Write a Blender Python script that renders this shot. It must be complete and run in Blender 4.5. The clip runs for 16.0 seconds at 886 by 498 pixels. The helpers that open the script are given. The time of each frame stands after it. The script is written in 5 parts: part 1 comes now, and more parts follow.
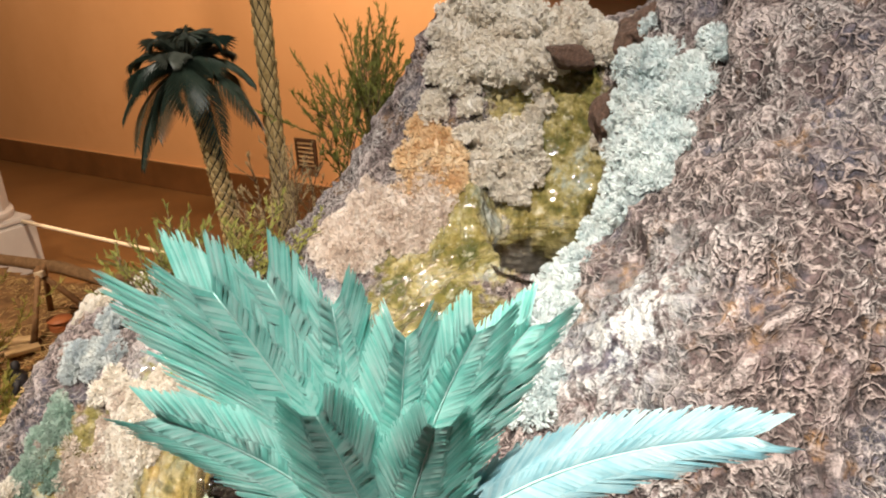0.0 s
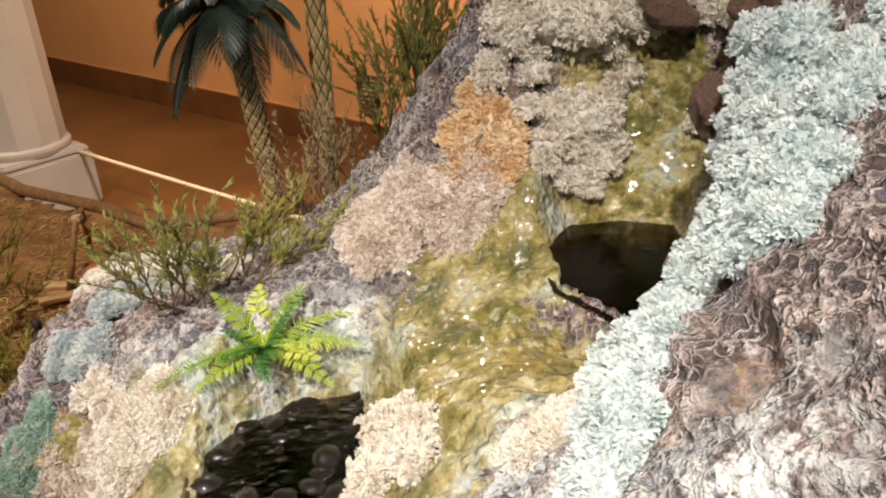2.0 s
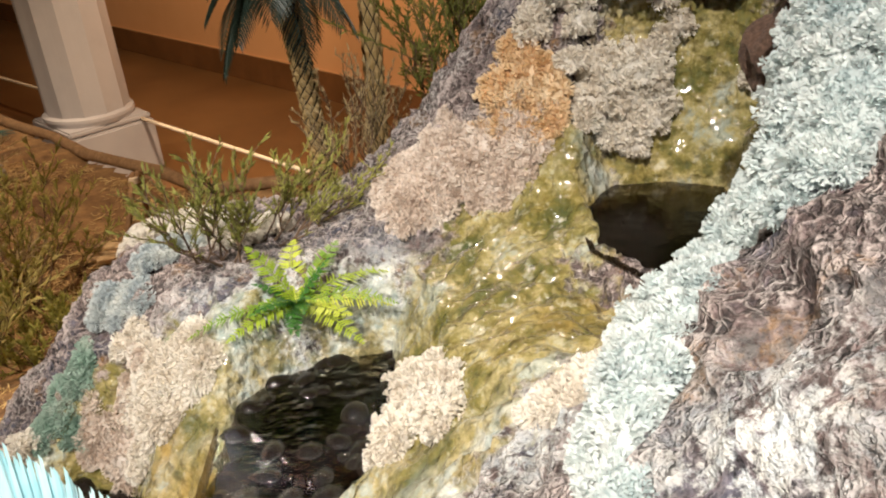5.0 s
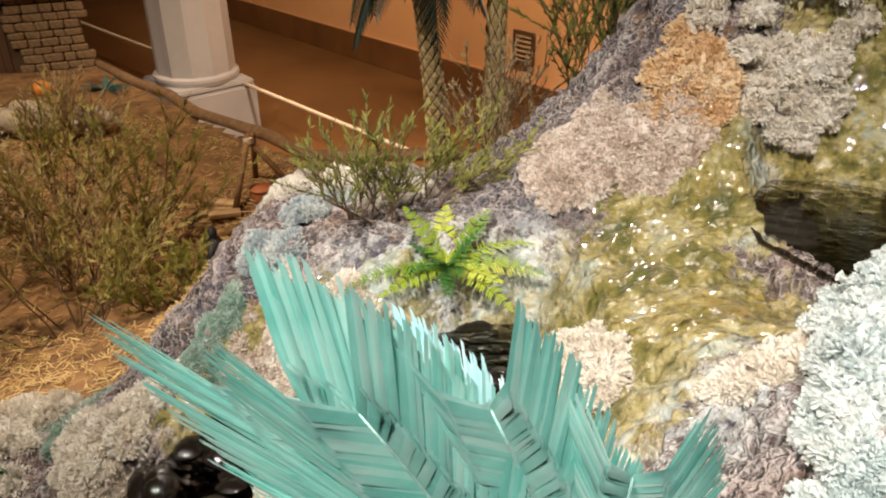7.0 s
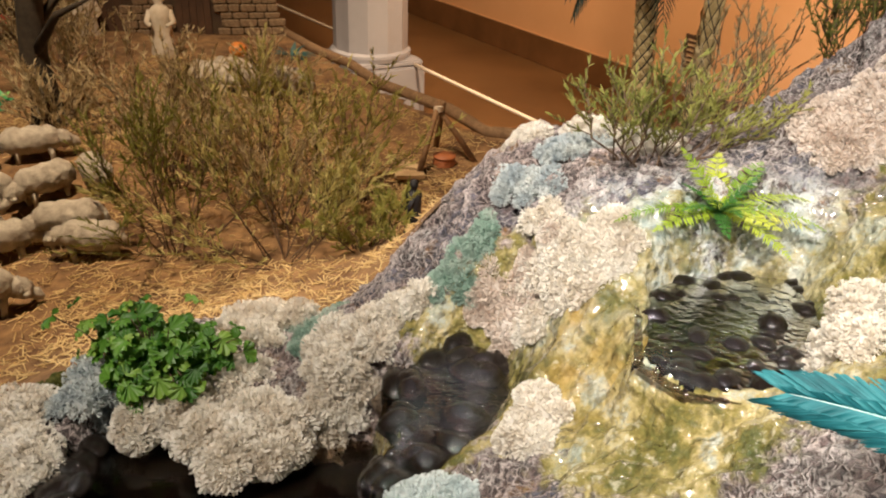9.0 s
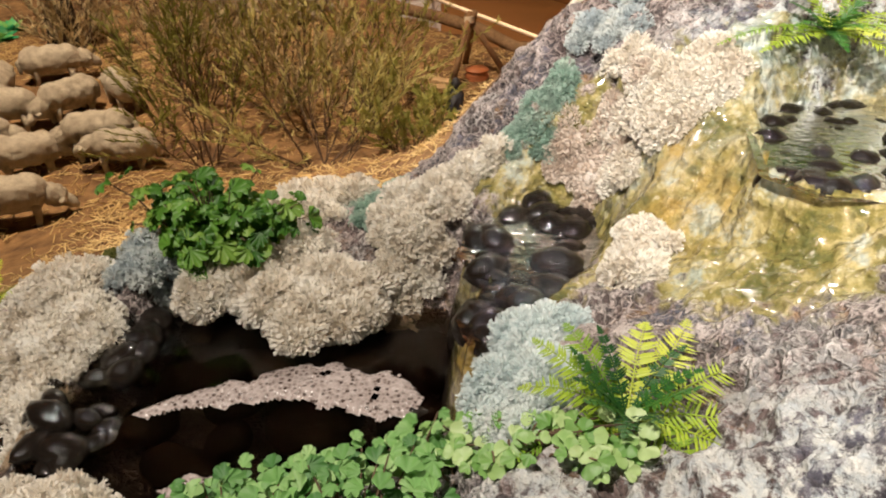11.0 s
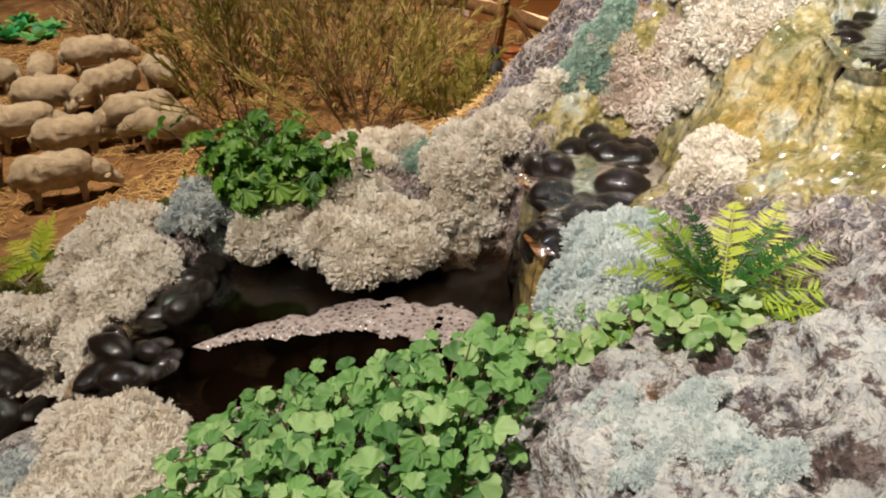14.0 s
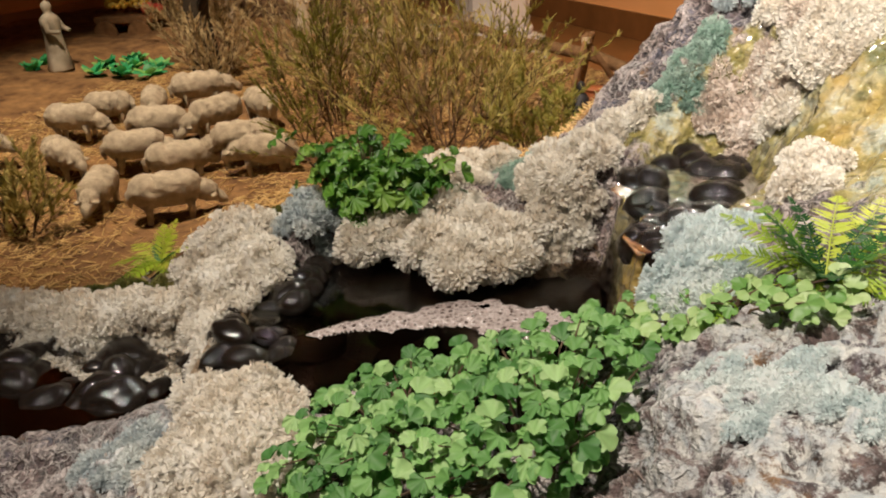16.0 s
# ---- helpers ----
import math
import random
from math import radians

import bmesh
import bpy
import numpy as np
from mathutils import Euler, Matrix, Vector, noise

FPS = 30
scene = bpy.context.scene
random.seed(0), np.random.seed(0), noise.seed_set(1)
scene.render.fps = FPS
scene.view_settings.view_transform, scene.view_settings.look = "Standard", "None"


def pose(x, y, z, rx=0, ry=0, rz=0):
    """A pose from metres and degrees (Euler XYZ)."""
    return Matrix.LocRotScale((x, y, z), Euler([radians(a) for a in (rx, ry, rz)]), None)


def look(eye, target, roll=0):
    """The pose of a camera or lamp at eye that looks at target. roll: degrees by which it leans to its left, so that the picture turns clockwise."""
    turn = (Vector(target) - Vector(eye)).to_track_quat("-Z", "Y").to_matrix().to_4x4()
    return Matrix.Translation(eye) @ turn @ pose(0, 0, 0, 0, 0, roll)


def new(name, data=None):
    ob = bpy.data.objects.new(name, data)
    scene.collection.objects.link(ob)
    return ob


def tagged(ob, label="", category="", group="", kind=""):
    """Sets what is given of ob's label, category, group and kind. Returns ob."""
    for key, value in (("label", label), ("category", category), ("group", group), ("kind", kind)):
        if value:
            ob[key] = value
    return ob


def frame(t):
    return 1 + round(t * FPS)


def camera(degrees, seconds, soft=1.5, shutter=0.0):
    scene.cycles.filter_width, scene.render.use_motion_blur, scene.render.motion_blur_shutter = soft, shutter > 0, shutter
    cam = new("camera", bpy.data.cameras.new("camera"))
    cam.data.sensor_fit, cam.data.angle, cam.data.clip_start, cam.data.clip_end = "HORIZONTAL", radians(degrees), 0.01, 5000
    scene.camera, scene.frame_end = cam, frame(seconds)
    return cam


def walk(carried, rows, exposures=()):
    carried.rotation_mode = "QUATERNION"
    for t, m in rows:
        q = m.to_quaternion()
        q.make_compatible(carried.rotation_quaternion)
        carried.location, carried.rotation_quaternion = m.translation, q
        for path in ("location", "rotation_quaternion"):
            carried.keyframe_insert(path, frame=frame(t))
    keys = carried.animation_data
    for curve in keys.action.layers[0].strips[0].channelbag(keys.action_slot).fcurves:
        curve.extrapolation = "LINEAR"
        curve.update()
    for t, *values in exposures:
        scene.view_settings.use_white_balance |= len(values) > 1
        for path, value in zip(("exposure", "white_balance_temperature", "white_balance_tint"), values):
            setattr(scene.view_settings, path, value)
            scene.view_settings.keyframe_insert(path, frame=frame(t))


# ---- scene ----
cam = camera(61.4, 16.0, soft=2.0)
METRES, EYE, TILT, LEAN, TURN = 1.2, 1.6, -21.0, -12.0, 0.0
ROWS = [
    (0.0, 0.0, 0.0, 0.0, -0.31, -1.16, 15.49),
    (0.5, 0.0106, 0.0585, 0.0355, -2.19, -4.77, 16.32),
    (1.0, 0.0085, 0.1302, 0.0728, -0.92, -5.5, 14.67),
    (1.5, 0.0261, 0.1672, 0.0811, 1.29, -5.38, 14.13),
    (2.0, 0.0371, 0.1913, 0.0636, 5.04, -4.94, 12.74),
    (2.5, 0.0488, 0.2022, 0.0567, 8.22, -4.14, 13.3),
    (3.0, 0.0484, 0.211, 0.0498, 8.32, -4.49, 11.93),
    (3.5, 0.0596, 0.2117, 0.0502, 9.67, -4.25, 12.53),
    (6.0, 0.046, 0.2044, 0.0302, 10.57, -6.59, 10.63),
    (6.5, 0.0133, 0.1893, 0.037, 12.31, -5.93, 9.36),
    (7.0, -0.0419, 0.1754, 0.0362, 14.95, -5.81, 6.99),
    (7.5, -0.0757, 0.1508, 0.0363, 17.41, -5.16, 5.7),
    (8.0, -0.1327, 0.1349, 0.0015, 19.97, -5.69, 3.08),
    (8.5, -0.1748, 0.1125, -0.0166, 22.13, -5.75, 2.26),
    (9.0, -0.2076, 0.0819, -0.0375, 23.8, -4.65, 0.8),
    (9.5, -0.241, 0.0775, -0.0741, 24.27, -5.89, 0.67),
    (10.0, -0.2785, 0.0699, -0.1089, 24.3, -6.61, 1.25),
    (12.5, -0.3325, 0.1072, -0.2518, 24.33, -7.4, 3.67),
    (13.0, -0.3368, 0.1008, -0.2619, 24.71, -7.22, 3.95),
    (13.5, -0.3385, 0.0973, -0.2653, 24.66, -6.97, 3.97),
    (14.0, -0.3512, 0.0789, -0.268, 25.88, -5.95, 4.0),
    (14.5, -0.3623, 0.0738, -0.2688, 27.23, -5.96, 3.75),
    (15.0, -0.3685, 0.0696, -0.2769, 28.21, -5.47, 3.55),
    (15.5, -0.3615, 0.0519, -0.2854, 29.08, -3.99, 3.77),
    (16.0, -0.3628, 0.0179, -0.3108, 31.04, -1.95, 2.51),
]
EXPOSURES = [(0.0, -0.05), (1.5, -0.2), (6.0, -0.25), (8.2, -0.25), (9.3, 0.05), (10.2, 0.1), (12.5, 0.0), (16.0, 0.1)]
walk(cam, [(t, pose(0, 0, EYE, TILT, LEAN, TURN) @ pose(METRES * x, METRES * y, METRES * z, 90 + pitch, roll, yaw)) for t, x, y, z, yaw, pitch, roll in ROWS], exposures=EXPOSURES)

# ---- light ----
world = bpy.data.worlds.new("hall_air")
scene.world = world
world.use_nodes = True
world.node_tree.nodes["Background"].inputs[0].default_value = (1.0, 0.72, 0.45, 1)
world.node_tree.nodes["Background"].inputs[1].default_value = 0.02


def spot(name, eye, target, watts, colour, angle, size):
    lamp = bpy.data.lights.new(name, "SPOT")
    lamp.energy, lamp.color, lamp.spot_size, lamp.spot_blend, lamp.shadow_soft_size = watts, colour, radians(angle), 0.6, size
    ob = new(name, lamp)
    ob.matrix_world = look(eye, target)
    return ob


def area(name, eye, target, watts, colour, sx, sy):
    lamp = bpy.data.lights.new(name, "AREA")
    lamp.shape, lamp.size, lamp.size_y, lamp.energy, lamp.color = "RECTANGLE", sx, sy, watts, colour
    ob = new(name, lamp)
    ob.matrix_world = look(eye, target)
    return ob


spot("cascade_spot", (-0.25, -0.95, 3.5), (0.22, 1.30, 1.32), 580, (1.0, 0.92, 0.83), 42, 0.05)
spot("cascade_spot_side", (-0.95, -0.7, 3.5), (-0.40, 0.52, 0.82), 440, (1.0, 0.89, 0.76), 44, 0.05)
spot("cascade_spot_back", (-0.2, 3.3, 3.3), (-0.2, 0.9, 0.95), 70, (1.0, 0.92, 0.80), 40, 0.05)
spot("pool_spot_back", (-1.3, 3.3, 3.0), (-0.55, 0.85, 0.8), 190, (1.0, 0.90, 0.76), 30, 0.05)
spot("flock_spot", (-1.9, 0.9, 3.8), (-1.95, 2.1, 0.5), 620, (1.0, 0.77, 0.53), 58, 0.08)
spot("hall_lamp", (-3.3, 3.6, 3.9), (-2.7, 6.2, 0.6), 260, (1.0, 0.72, 0.45), 100, 0.12)
spot("hall_lamp_far", (-0.5, 2.7, 2.9), (-0.9, 5.3, 0.75), 500, (1.0, 0.72, 0.45), 96, 0.12)

# ---- materials ----


class Nodes:
    """Short hand for a node material."""

    def __init__(self, name):
        self.mat = bpy.data.materials.new(name)
        self.mat.use_nodes = True
        self.nt = self.mat.node_tree
        self.bsdf = self.nt.nodes["Principled BSDF"]
        self.co = self.nt.nodes.new("ShaderNodeTexCoord").outputs["Object"]

    def link(self, a, b):
        self.nt.links.new(a, b)

    def noise(self, scale, detail=4, rough=0.6, co=None):
        n = self.nt.nodes.new("ShaderNodeTexNoise")
        n.inputs["Scale"].default_value, n.inputs["Detail"].default_value, n.inputs["Roughness"].default_value = scale, detail, rough
        self.link(co or self.co, n.inputs["Vector"])
        return n.outputs["Fac"]

    def ridged(self, scale, detail=4):
        n = self.nt.nodes.new("ShaderNodeTexNoise")
        n.noise_type, n.normalize = "RIDGED_MULTIFRACTAL", True
        n.inputs["Scale"].default_value, n.inputs["Detail"].default_value = scale, detail
        n.inputs["Offset"].default_value, n.inputs["Gain"].default_value, n.inputs["Distortion"].default_value = 1.0, 1.6, 0.0
        self.link(self.co, n.inputs["Vector"])
        return n.outputs["Fac"]

    def voronoi(self, scale, feature="F1", co=None):
        n = self.nt.nodes.new("ShaderNodeTexVoronoi")
        n.feature = feature
        n.inputs["Scale"].default_value = scale
        self.link(co or self.co, n.inputs["Vector"])
        return n.outputs["Distance"]

    def ramp(self, fac, *stops):
        n = self.nt.nodes.new("ShaderNodeValToRGB")
        while len(n.color_ramp.elements) < len(stops):
            n.color_ramp.elements.new(0.5)
        for e, (p, c) in zip(n.color_ramp.elements, stops):
            e.position = p
            e.color = (*c, 1) if len(c) == 3 else (c[0], c[0], c[0], 1)
        self.link(fac, n.inputs[0])
        return n.outputs["Color"]

    def mix(self, fac, a, b, blend="MIX"):
        n = self.nt.nodes.new("ShaderNodeMix")
        n.data_type, n.blend_type = "RGBA", blend
        for sock, v in ((n.inputs[0], fac), (n.inputs[6], a), (n.inputs[7], b)):
            if isinstance(v, bpy.types.NodeSocket):
                self.link(v, sock)
            elif isinstance(v, tuple):
                sock.default_value = (*v, 1)
            else:
                sock.default_value = v
        return n.outputs[2]

    def math(self, op, a, b=0.0):
        n = self.nt.nodes.new("ShaderNodeMath")
        n.operation = op
        for sock, v in ((n.inputs[0], a), (n.inputs[1], b)):
            if isinstance(v, bpy.types.NodeSocket):
                self.link(v, sock)
            else:
                sock.default_value = v
        return n.outputs[0]

    def attr(self, name):
        n = self.nt.nodes.new("ShaderNodeAttribute")
        n.attribute_name = name
        return n.outputs["Fac"]

    def rand(self):
        return self.nt.nodes.new("ShaderNodeObjectInfo").outputs["Random"]

    def island(self):
        return self.nt.nodes.new("ShaderNodeNewGeometry").outputs["Random Per Island"]

    def warped(self, scale, amount):
        """Coordinates pushed about by a coloured noise."""
        n = self.nt.nodes.new("ShaderNodeTexNoise")
        n.inputs["Scale"].default_value, n.inputs["Detail"].default_value = scale, 4
        self.link(self.co, n.inputs["Vector"])
        v = self.nt.nodes.new("ShaderNodeVectorMath")
        v.operation = "MULTIPLY_ADD"
        self.link(n.outputs["Color"], v.inputs[0])
        v.inputs[1].default_value = (amount, amount, amount)
        self.link(self.co, v.inputs[2])
        return v.outputs[0]

    def bump(self, height, strength=0.5, dist=0.004):
        n = self.nt.nodes.new("ShaderNodeBump")
        n.inputs["Strength"].default_value, n.inputs["Distance"].default_value = strength, dist
        self.link(height, n.inputs["Height"])
        self.link(n.outputs["Normal"], self.bsdf.inputs["Normal"])

    def glow_through(self, colour, share):
        """Lets light pass through a thin leaf or vane."""
        thin = self.nt.nodes.new("ShaderNodeBsdfTranslucent")
        self.link(colour, thin.inputs["Color"])
        mixer = self.nt.nodes.new("ShaderNodeMixShader")
        mixer.inputs[0].default_value = share
        self.link(self.bsdf.outputs[0], mixer.inputs[1])
        self.link(thin.outputs[0], mixer.inputs[2])
        self.link(mixer.outputs[0], self.nt.nodes["Material Output"].inputs["Surface"])

    def out(self, colour=None, rough=None, metal=None, **more):
        for name, v in (("Base Color", colour), ("Roughness", rough), ("Metallic", metal), *((k.replace("_", " "), w) for k, w in more.items())):
            if v is None:
                continue
            s = self.bsdf.inputs[name]
            if isinstance(v, bpy.types.NodeSocket):
                self.link(v, s)
            else:
                s.default_value = (*v, 1) if isinstance(v, tuple) else v
        return self.mat


def plain(name, a, b, scale=20, rough=0.7, bump=0.3, dist=0.002, detail=5, **more):
    """A material that wanders between two colours, with a fine grain."""
    m = Nodes(name)
    n = m.mix(m.noise(scale * 6, 3), m.noise(scale, detail), m.noise(scale * 0.3, 2))
    m.bump(m.noise(scale * 5, 4), bump, dist)
    return m.out(m.ramp(n, (0.36, a), (0.64, b)), rough, **more)


def rock_material():
    m = Nodes("painted_rock")
    crest, wet, ochre, cool = m.attr("crest"), m.attr("wet"), m.attr("ochre"), m.attr("cool")
    big, mid, fine, net = m.noise(9, 5), m.noise(62, 8, 0.72), m.noise(260, 3, 0.7), m.ridged(46, 6)
    base = m.ramp(mid, (0.34, (0.014, 0.012, 0.015)), (0.47, (0.065, 0.045, 0.042)), (0.58, (0.16, 0.112, 0.108)), (0.72, (0.34, 0.26, 0.26)))
    base = m.mix(m.ramp(big, (0.52, (0.0,)), (0.62, (0.75,))), base, m.ramp(mid, (0.36, (0.015, 0.018, 0.03)), (0.62, (0.13, 0.14, 0.20))))
    rust = m.ramp(m.noise(17, 7, 0.7), (0.56, (0.0,)), (0.64, (0.75,)))
    base = m.mix(rust, base, m.ramp(mid, (0.35, (0.10, 0.045, 0.014)), (0.65, (0.40, 0.22, 0.08))))
    # dry-brushed pale paint on the raised grain
    brush = m.ramp(m.math("ADD", crest, m.math("MULTIPLY", m.math("SUBTRACT", fine, 0.5), 0.8)), (0.56, (0.0,)), (0.80, (0.80,)))
    brush = m.math("MULTIPLY", brush, m.ramp(m.noise(7, 3), (0.32, (0.45,)), (0.52, (1.0,))))
    base = m.mix(brush, base, m.mix(cool, (0.68, 0.58, 0.55), (0.78, 0.80, 0.82)))
    # the fretwork of raised, pale veins that the modeller pressed into the plaster
    vein = m.ramp(m.voronoi(68, "DISTANCE_TO_EDGE", m.warped(36, 0.045)), (0.0, (1.0,)), (0.06, (0.75,)), (0.16, (0.0,)))
    small = m.ramp(m.voronoi(130, "DISTANCE_TO_EDGE", m.warped(70, 0.022)), (0.0, (0.8,)), (0.14, (0.0,)))
    fret = m.math("MAXIMUM", vein, m.math("MULTIPLY", small, m.ramp(m.noise(16, 3), (0.44, (0.0,)), (0.58, (0.9,)))))
    fret = m.math("MULTIPLY", fret, m.ramp(m.noise(11, 5), (0.36, (0.12,)), (0.52, (1.0,))))
    fret = m.math("MULTIPLY", fret, m.math("SUBTRACT", 1.0, cool))
    base = m.mix(m.math("MULTIPLY", fret, m.ramp(m.noise(150, 4), (0.36, (0.35,)), (0.56, (0.95,)))), base, m.ramp(m.noise(8, 3), (0.4, (0.62, 0.50, 0.46)), (0.6, (0.68, 0.63, 0.61))))
    frost = m.math("MULTIPLY", cool, m.ramp(m.noise(40, 8, 0.75), (0.46, (0.0,)), (0.53, (0.92,))))
    base = m.mix(frost, base, m.ramp(m.noise(90, 4), (0.35, (0.58, 0.64, 0.68)), (0.6, (0.84, 0.84, 0.80))))
    # the wet, resin-coated bed: olive, ochre, pale and green washes
    wash = m.ramp(m.noise(13, 6, 0.68), (0.28, (0.07, 0.10, 0.045)), (0.40, (0.15, 0.145, 0.045)), (0.48, (0.28, 0.235, 0.08)), (0.56, (0.50, 0.42, 0.21)), (0.64, (0.46, 0.50, 0.46)), (0.74, (0.72, 0.68, 0.54)))
    wash = m.mix(m.ramp(m.noise(70, 4), (0.52, (0.0,)), (0.64, (0.5,))), wash, (0.10, 0.11, 0.05))
    wash = m.mix(m.ramp(m.noise(46, 4), (0.58, (0.0,)), (0.66, (0.6,))), wash, (0.66, 0.63, 0.50))
    wash = m.mix(m.math("MULTIPLY", ochre, m.ramp(m.noise(20, 4), (0.42, (0.05,)), (0.60, (0.75,)))), wash, m.ramp(m.noise(28, 4), (0.35, (0.26, 0.15, 0.03)), (0.6, (0.52, 0.35, 0.11))))
    wash = m.mix(m.math("MULTIPLY", cool, m.ramp(m.noise(24, 5), (0.42, (0.1,)), (0.55, (0.9,)))), wash, m.ramp(m.noise(60, 4), (0.38, (0.42, 0.52, 0.56)), (0.6, (0.74, 0.78, 0.78))))
    wash = m.mix(1.0, wash, m.ramp(m.noise(5, 3), (0.35, (0.66, 0.68, 0.60)), (0.65, (0.88, 0.86, 0.82))), "MULTIPLY")
    edge = m.ramp(m.math("ADD", wet, m.math("MULTIPLY", m.math("SUBTRACT", m.noise(45, 5), 0.5), 0.9)), (0.42, (0.0,)), (0.58, (1.0,)))
    colour = m.mix(edge, base, wash)
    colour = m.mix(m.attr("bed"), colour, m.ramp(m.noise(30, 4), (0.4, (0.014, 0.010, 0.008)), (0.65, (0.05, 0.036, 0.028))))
    height = m.math("ADD", m.math("MULTIPLY", m.noise(120, 5, 0.7), 0.8), m.math("ADD", m.math("MULTIPLY", net, 0.4), m.math("MULTIPLY", fine, 0.3)))
    height = m.math("ADD", height, m.math("MULTIPLY", fret, 0.9))
    beads = m.math("SUBTRACT", 1.0, m.voronoi(75, "SMOOTH_F1", m.warped(40, 0.02)))
    height = m.mix(edge, height, m.math("ADD", m.math("MULTIPLY", beads, 1.3), m.math("MULTIPLY", m.noise(110, 4), 0.7)))
    m.bump(height, 1.0, 0.008)
    rough = m.mix(edge, (0.75, 0.75, 0.75), (0.08, 0.08, 0.08))
    return m.out(colour, rough, Coat_Weight=edge, Coat_Roughness=0.06)


def water_material(name, tint, bump, dist, scale=30, rough=0.02, ior=1.16):
    m = Nodes(name)
    wave = m.nt.nodes.new("ShaderNodeMapping")
    wave.inputs["Scale"].default_value = (0.9, 1.1, 1)
    m.link(m.co, wave.inputs["Vector"])
    m.bump(m.math("ADD", m.noise(scale, 3, 0.5, wave.outputs[0]), m.math("MULTIPLY", m.noise(scale * 3, 2, 0.5, wave.outputs[0]), 0.3)), bump, dist)
    return m.out(tint, rough, Transmission_Weight=1.0, IOR=ior, Specular_IOR_Level=0.4)


def lichen_material(name, a, b, c):
    m = Nodes(name)
    col = m.ramp(m.noise(24, 4), (0.35, a), (0.52, b), (0.68, c))
    col = m.mix(m.ramp(m.noise(130, 3), (0.58, (0.0,)), (0.80, (0.18,))), col, (0.62, 0.50, 0.36))
    m.out(col, 0.9)
    m.glow_through(col, 0.5)
    return m.mat


def leaf_material(name, a, b, c, rough=0.45):
    m = Nodes(name)
    r = m.mix(0.5, m.rand(), m.noise(30, 3))
    col = m.ramp(r, (0.25, a), (0.5, b), (0.78, c))
    m.bump(m.noise(200, 2), 0.3, 0.001)
    m.out(col, rough)
    m.glow_through(col, 0.3)
    return m.mat


ROCK = rock_material()
POND = water_material("pond_water", (0.62, 0.44, 0.30), 0.10, 0.003, 30, 0.02, 1.33)
RIPPLE = water_material("running_water", (0.15, 0.115, 0.09), 0.55, 0.004, 62, 0.02, 1.15)
# darkened copy: the upper pool's shade is put into its tint and low IOR
DARK_POOL = water_material("darkened_pool_water", (0.11, 0.08, 0.05), 0.2, 0.004, 50, 0.02, 1.07)
PALE = lichen_material("white_lichen", (0.76, 0.70, 0.61), (0.86, 0.82, 0.75), (0.90, 0.88, 0.83))
COOL = lichen_material("blue_white_lichen", (0.66, 0.74, 0.75), (0.78, 0.84, 0.84), (0.86, 0.89, 0.88))
PINK = lichen_material("peach_lichen", (0.68, 0.58, 0.50), (0.79, 0.71, 0.64), (0.86, 0.81, 0.76))
AMBER = lichen_material("amber_lichen", (0.76, 0.55, 0.31), (0.84, 0.67, 0.45), (0.87, 0.77, 0.60))
TEAL = lichen_material("teal_green_moss", (0.28, 0.42, 0.34), (0.42, 0.54, 0.47), (0.60, 0.67, 0.60))
GREY = lichen_material("grey_blue_lichen", (0.46, 0.52, 0.55), (0.64, 0.68, 0.68), (0.78, 0.79, 0.76))
PEBBLE = plain("wet_black_stone", (0.003, 0.0025, 0.0022), (0.020, 0.015, 0.012), 30, 0.08, 0.2, 0.0012)
FERN = leaf_material("fern_green", (0.16, 0.30, 0.02), (0.40, 0.52, 0.04), (0.66, 0.68, 0.10))
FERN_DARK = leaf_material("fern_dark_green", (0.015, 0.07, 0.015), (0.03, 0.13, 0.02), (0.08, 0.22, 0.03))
IVY = leaf_material("groundcover_green", (0.07, 0.20, 0.05), (0.19, 0.39, 0.11), (0.44, 0.62, 0.28), 0.55)
CREEPER = leaf_material("pale_creeper_green", (0.16, 0.34, 0.08), (0.34, 0.52, 0.18), (0.56, 0.68, 0.34))
PARSLEY = leaf_material("bright_leaf_green", (0.04, 0.13, 0.015), (0.11, 0.26, 0.03), (0.26, 0.40, 0.07))
HEATHER = leaf_material("dry_heather_green", (0.15, 0.16, 0.03), (0.34, 0.34, 0.08), (0.56, 0.49, 0.20), 0.8)
HEATHER_PALE = leaf_material("pale_dry_heather", (0.26, 0.19, 0.08), (0.46, 0.36, 0.19), (0.66, 0.56, 0.35), 0.85)
TWIG = plain("brown_twig", (0.06, 0.035, 0.02), (0.16, 0.10, 0.06), 60, 0.85)
STRAW_SOIL = plain("straw_covered_soil", (0.09, 0.042, 0.017), (0.33, 0.19, 0.08), 26, 0.95, 0.8, 0.006)
STRAW = plain("chopped_straw", (0.44, 0.28, 0.10), (0.72, 0.54, 0.26), 40, 0.8)
WALL = plain("peach_plaster", (0.62, 0.33, 0.15), (0.68, 0.37, 0.18), 2, 0.85, 0.15)
SKIRT = plain("brown_marble_skirting", (0.12, 0.055, 0.02), (0.20, 0.09, 0.035), 5, 0.35, 0.1)
FLOOR = plain("polished_brown_floor", (0.11, 0.052, 0.02), (0.20, 0.10, 0.04), 1.6, 0.28, 0.08)
CEIL = plain("ceiling_plaster", (0.10, 0.075, 0.055), (0.14, 0.10, 0.075), 2, 0.9)
WHITE = plain("white_column_paint", (0.35, 0.34, 0.37), (0.43, 0.42, 0.45), 4, 0.5, 0.1)
MOSS = lichen_material("olive_green_moss", (0.07, 0.09, 0.02), (0.20, 0.20, 0.05), (0.42, 0.36, 0.14))
CORD = plain("white_cord", (0.66, 0.56, 0.44), (0.78, 0.68, 0.55), 80, 0.8)
